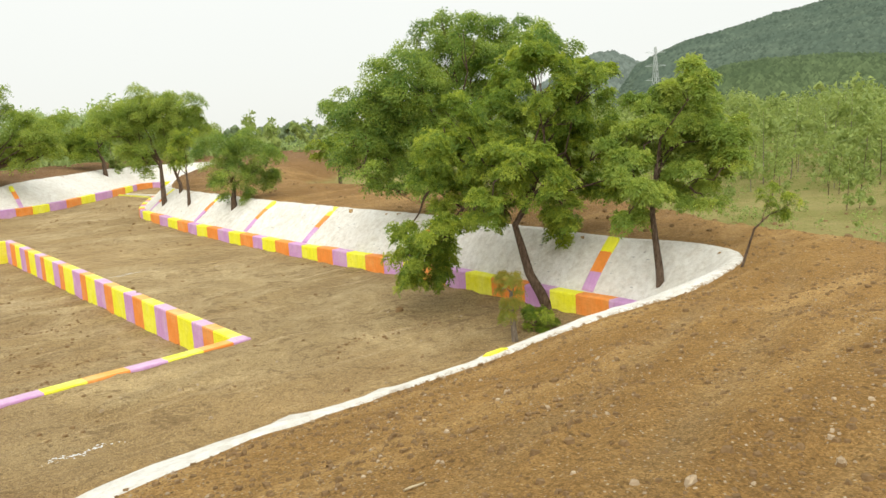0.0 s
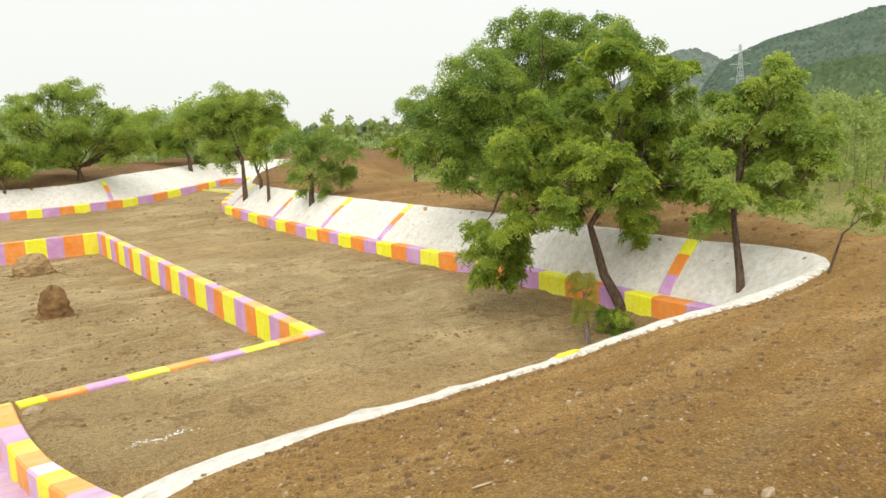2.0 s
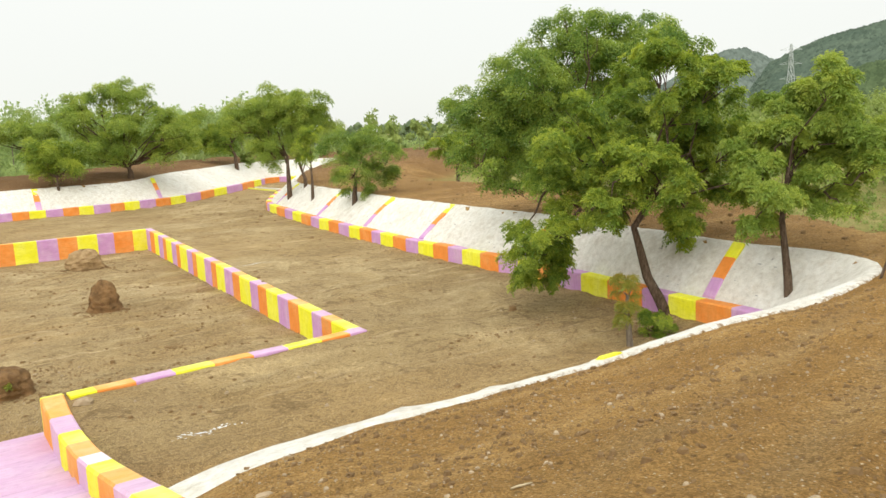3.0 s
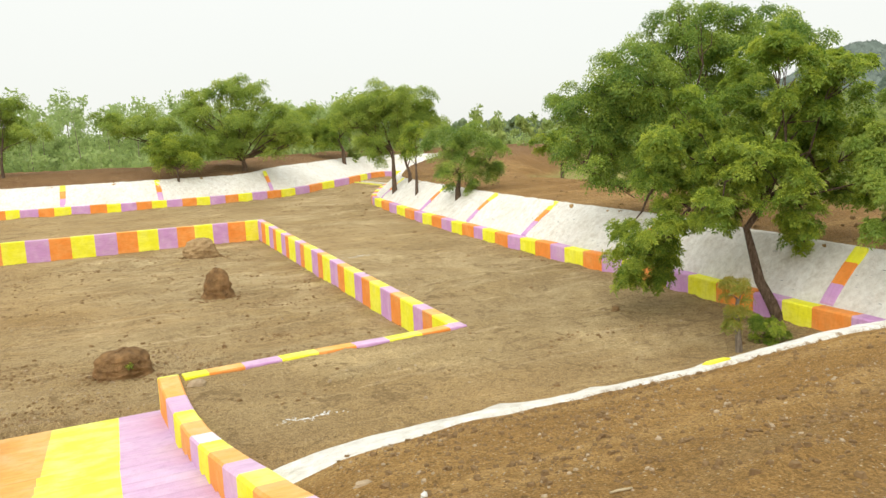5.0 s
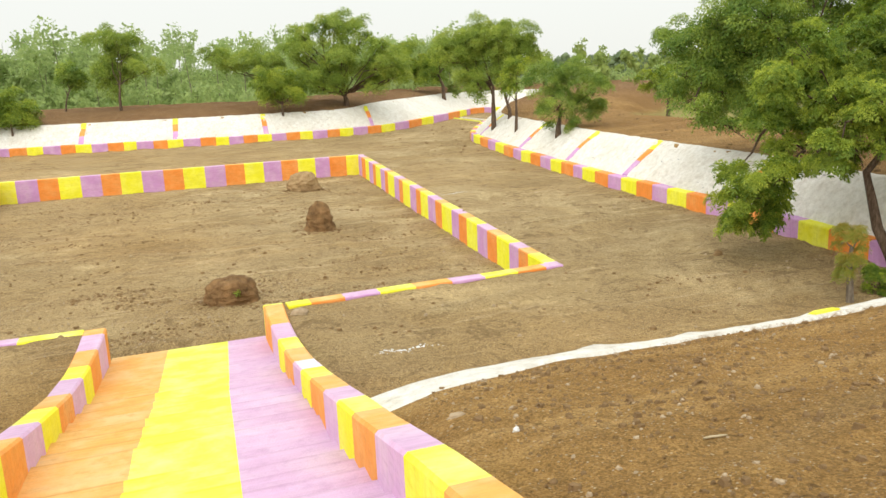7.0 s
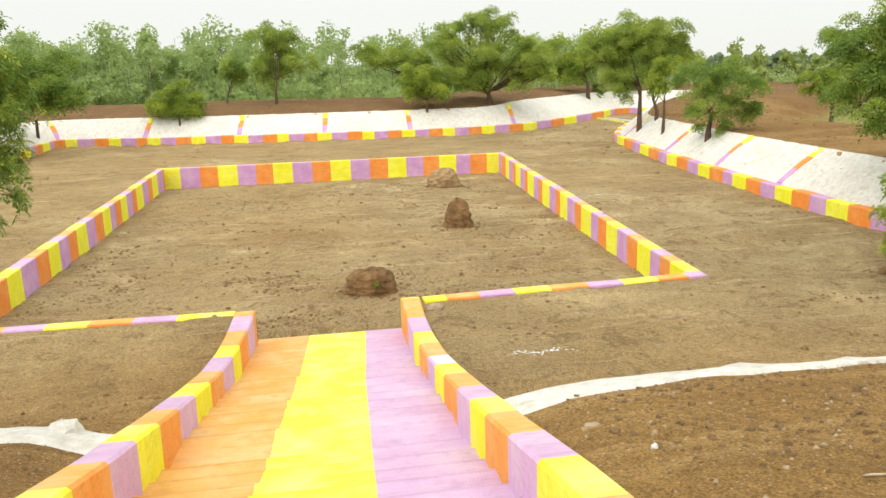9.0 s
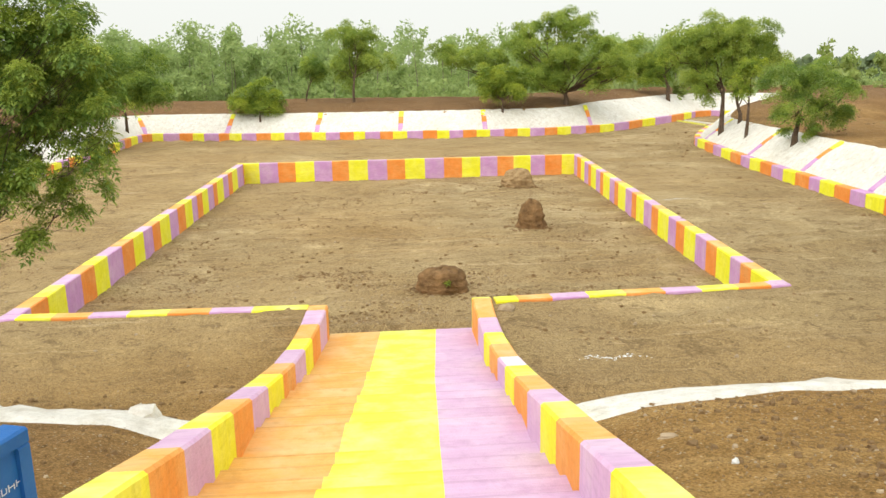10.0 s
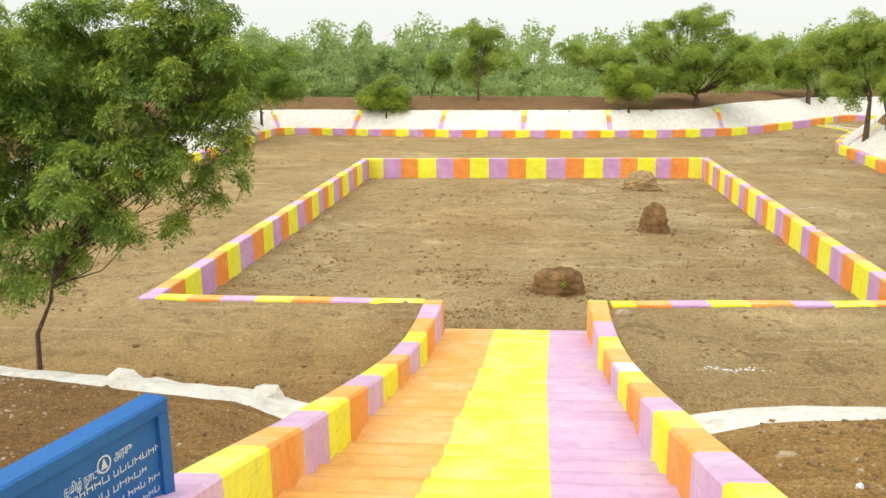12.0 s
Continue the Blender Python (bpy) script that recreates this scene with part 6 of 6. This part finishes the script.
def lime_patch(x, y, s, seed):
    """A thin splash of spilled lime on the soil."""
    r = random.Random(seed)
    v, f = [], []
    for k in range(110):
        px = x + r.gauss(0, s)
        py = y + r.gauss(0, s * 0.22) + 0.25 * s * math.sin(px * 9)
        pv, pf = pebble(r, r.uniform(0.006, 0.026))
        o = len(v)
        g = height_at(px, py)
        v += [(px + a, py + b, g + c * 0.2) for a, b, c in pv]
        f += [tuple(o + i for i in q) for q in pf]
    tagged(new("lime_spill", mesh_of("lime_spill", v, f, LITTER)), "white lime spilled on the soil", "spill", kind="stuff")


lime_patch(3.3, 11.5, 0.22, 1)
lime_patch(9.8, 26.5, 0.25, 2)


# ---- blue notice board beside the stairs ----
def build_board():
    far, near = Vector((-1.98, 3.52, 0)), Vector((-2.275, 2.533, 0))
    d = (near - far).normalized()
    n = Vector((-d.y, d.x, 0))
    if n.x < 0:
        n = -n
    top, low, thick, border = 3.6, 2.45, 0.15, 0.075
    board = thing("notice_board", "thick blue painted concrete notice board with worn white lettering", "notice board", (far.x, far.y, low))
    length = (near - far).length

    def at(s, z, out=0.0):
        p = far + d * s + n * out
        return (p.x, p.y, z)

    def box(s0, s1, z0, z1, o0, o1, bev=0.012):
        secs = []
        for s in (s0, s1):
            secs.append([at(s, z0, o1), at(s, z1 - bev, o1), at(s, z1, o1 - bev), at(s, z1, o0 + bev), at(s, z1 - bev, o0), at(s, z0, o0)])
        return secs
    panel = place("panel", prism(box(border, length - border, low, top - border, -thick, -0.022), BLUE), board)
    place("top_edge", prism(box(0, length, top - border, top, -thick, 0), BLUE), board)
    place("side_edge", prism(box(0, border, low, top - border - 0.002, -thick, 0), BLUE), board)
    place("side_edge", prism(box(length - border, length, low, top - border - 0.002, -thick, 0), BLUE), board)
    rng2 = random.Random(2)

    def bars(s0, s1, z, h):
        """A line of unreadable script: letter-sized strokes in groups like words."""
        s, left = s0, rng2.randint(3, 6)
        while s < s1:
            w = rng2.uniform(0.55, 0.95) * h
            lo, hi = rng2.uniform(0.0, 0.12) * h, rng2.uniform(0.62, 0.85) * h
            t = 0.13 * h
            pieces = []
            for p0, p1, q0, q1 in ((0, t, lo, hi), (w - t, w, lo, hi * rng2.uniform(0.6, 1.0)), (0, w, hi * 0.5, hi * 0.5 + t) if rng2.random() < 0.5 else (0, w, lo, lo + t)):
                pieces.append(([at(length - s - p, z + q, -0.0175) for p, q in ((p0, q0), (p1, q0), (p1, q1), (p0, q1))], [(0, 1, 2, 3)]))
            pv, pf = joined(pieces)
            place("lettering", mesh_of("lettering", pv, pf, LETTERING), panel)
            left -= 1
            s += w + (0.18 if left else 0.55) * h
            left = left or rng2.randint(3, 7)
    # a head line with a round emblem in its middle, then longer lines
    def words(text, s0, z, size):
        """Raised letters on the face, reading from the near end."""
        curve = bpy.data.curves.new("lettering", "FONT")
        curve.body, curve.size, curve.extrude = text, size, 0.02
        loose = new("lettering", curve)
        bpy.context.view_layer.update()
        me = bpy.data.meshes.new_from_object(loose)
        bpy.data.objects.remove(loose)
        me.materials.clear()
        me.materials.append(LETTERING)
        me.transform(Matrix.Diagonal((0.62, 1.0, 0.15, 1.0)))
        basis = Matrix((-d, Vector((0, 0, 1)), n)).transposed().to_4x4()
        me.transform(Matrix.Translation(at(length - s0, z, -0.022)) @ basis)
        place("lettering", me, panel)
    words("தமிழ் நாடு", 0.335, 3.38, 0.062)
    words("அரசு", 0.65, 3.41, 0.066)
    for s0, s1, z, h in ((0.16, 0.93, 3.325, 0.052), (0.24, 0.86, 3.25, 0.052), (0.14, 0.95, 3.175, 0.05), (0.20, 0.90, 3.10, 0.05), (0.16, 0.93, 3.025, 0.05)):
        bars(s0, s1, z, h)
    ticks = 22
    v = []
    for k in range(ticks):
        w = 2 * math.pi * k / ticks
        for r in (0.036, 0.046):
            v.append(at(length - 0.583 - r * math.cos(w), 3.425 + r * math.sin(w), -0.0175))
    f = [(2 * k, 2 * k + 1, (2 * k + 3) % (2 * ticks), (2 * k + 2) % (2 * ticks)) for k in range(ticks)]
    place("emblem_ring", mesh_of("emblem_ring", v, f, LETTERING), panel)
    v = [at(length - 0.583 + a, 3.425 + b, -0.0175) for a, b in ((-0.022, -0.024), (0.022, -0.024), (0.004, 0.026), (-0.004, 0.026))]
    place("emblem_shape", mesh_of("emblem_shape", v, [(0, 1, 2, 3)], LETTERING), panel)


build_board()
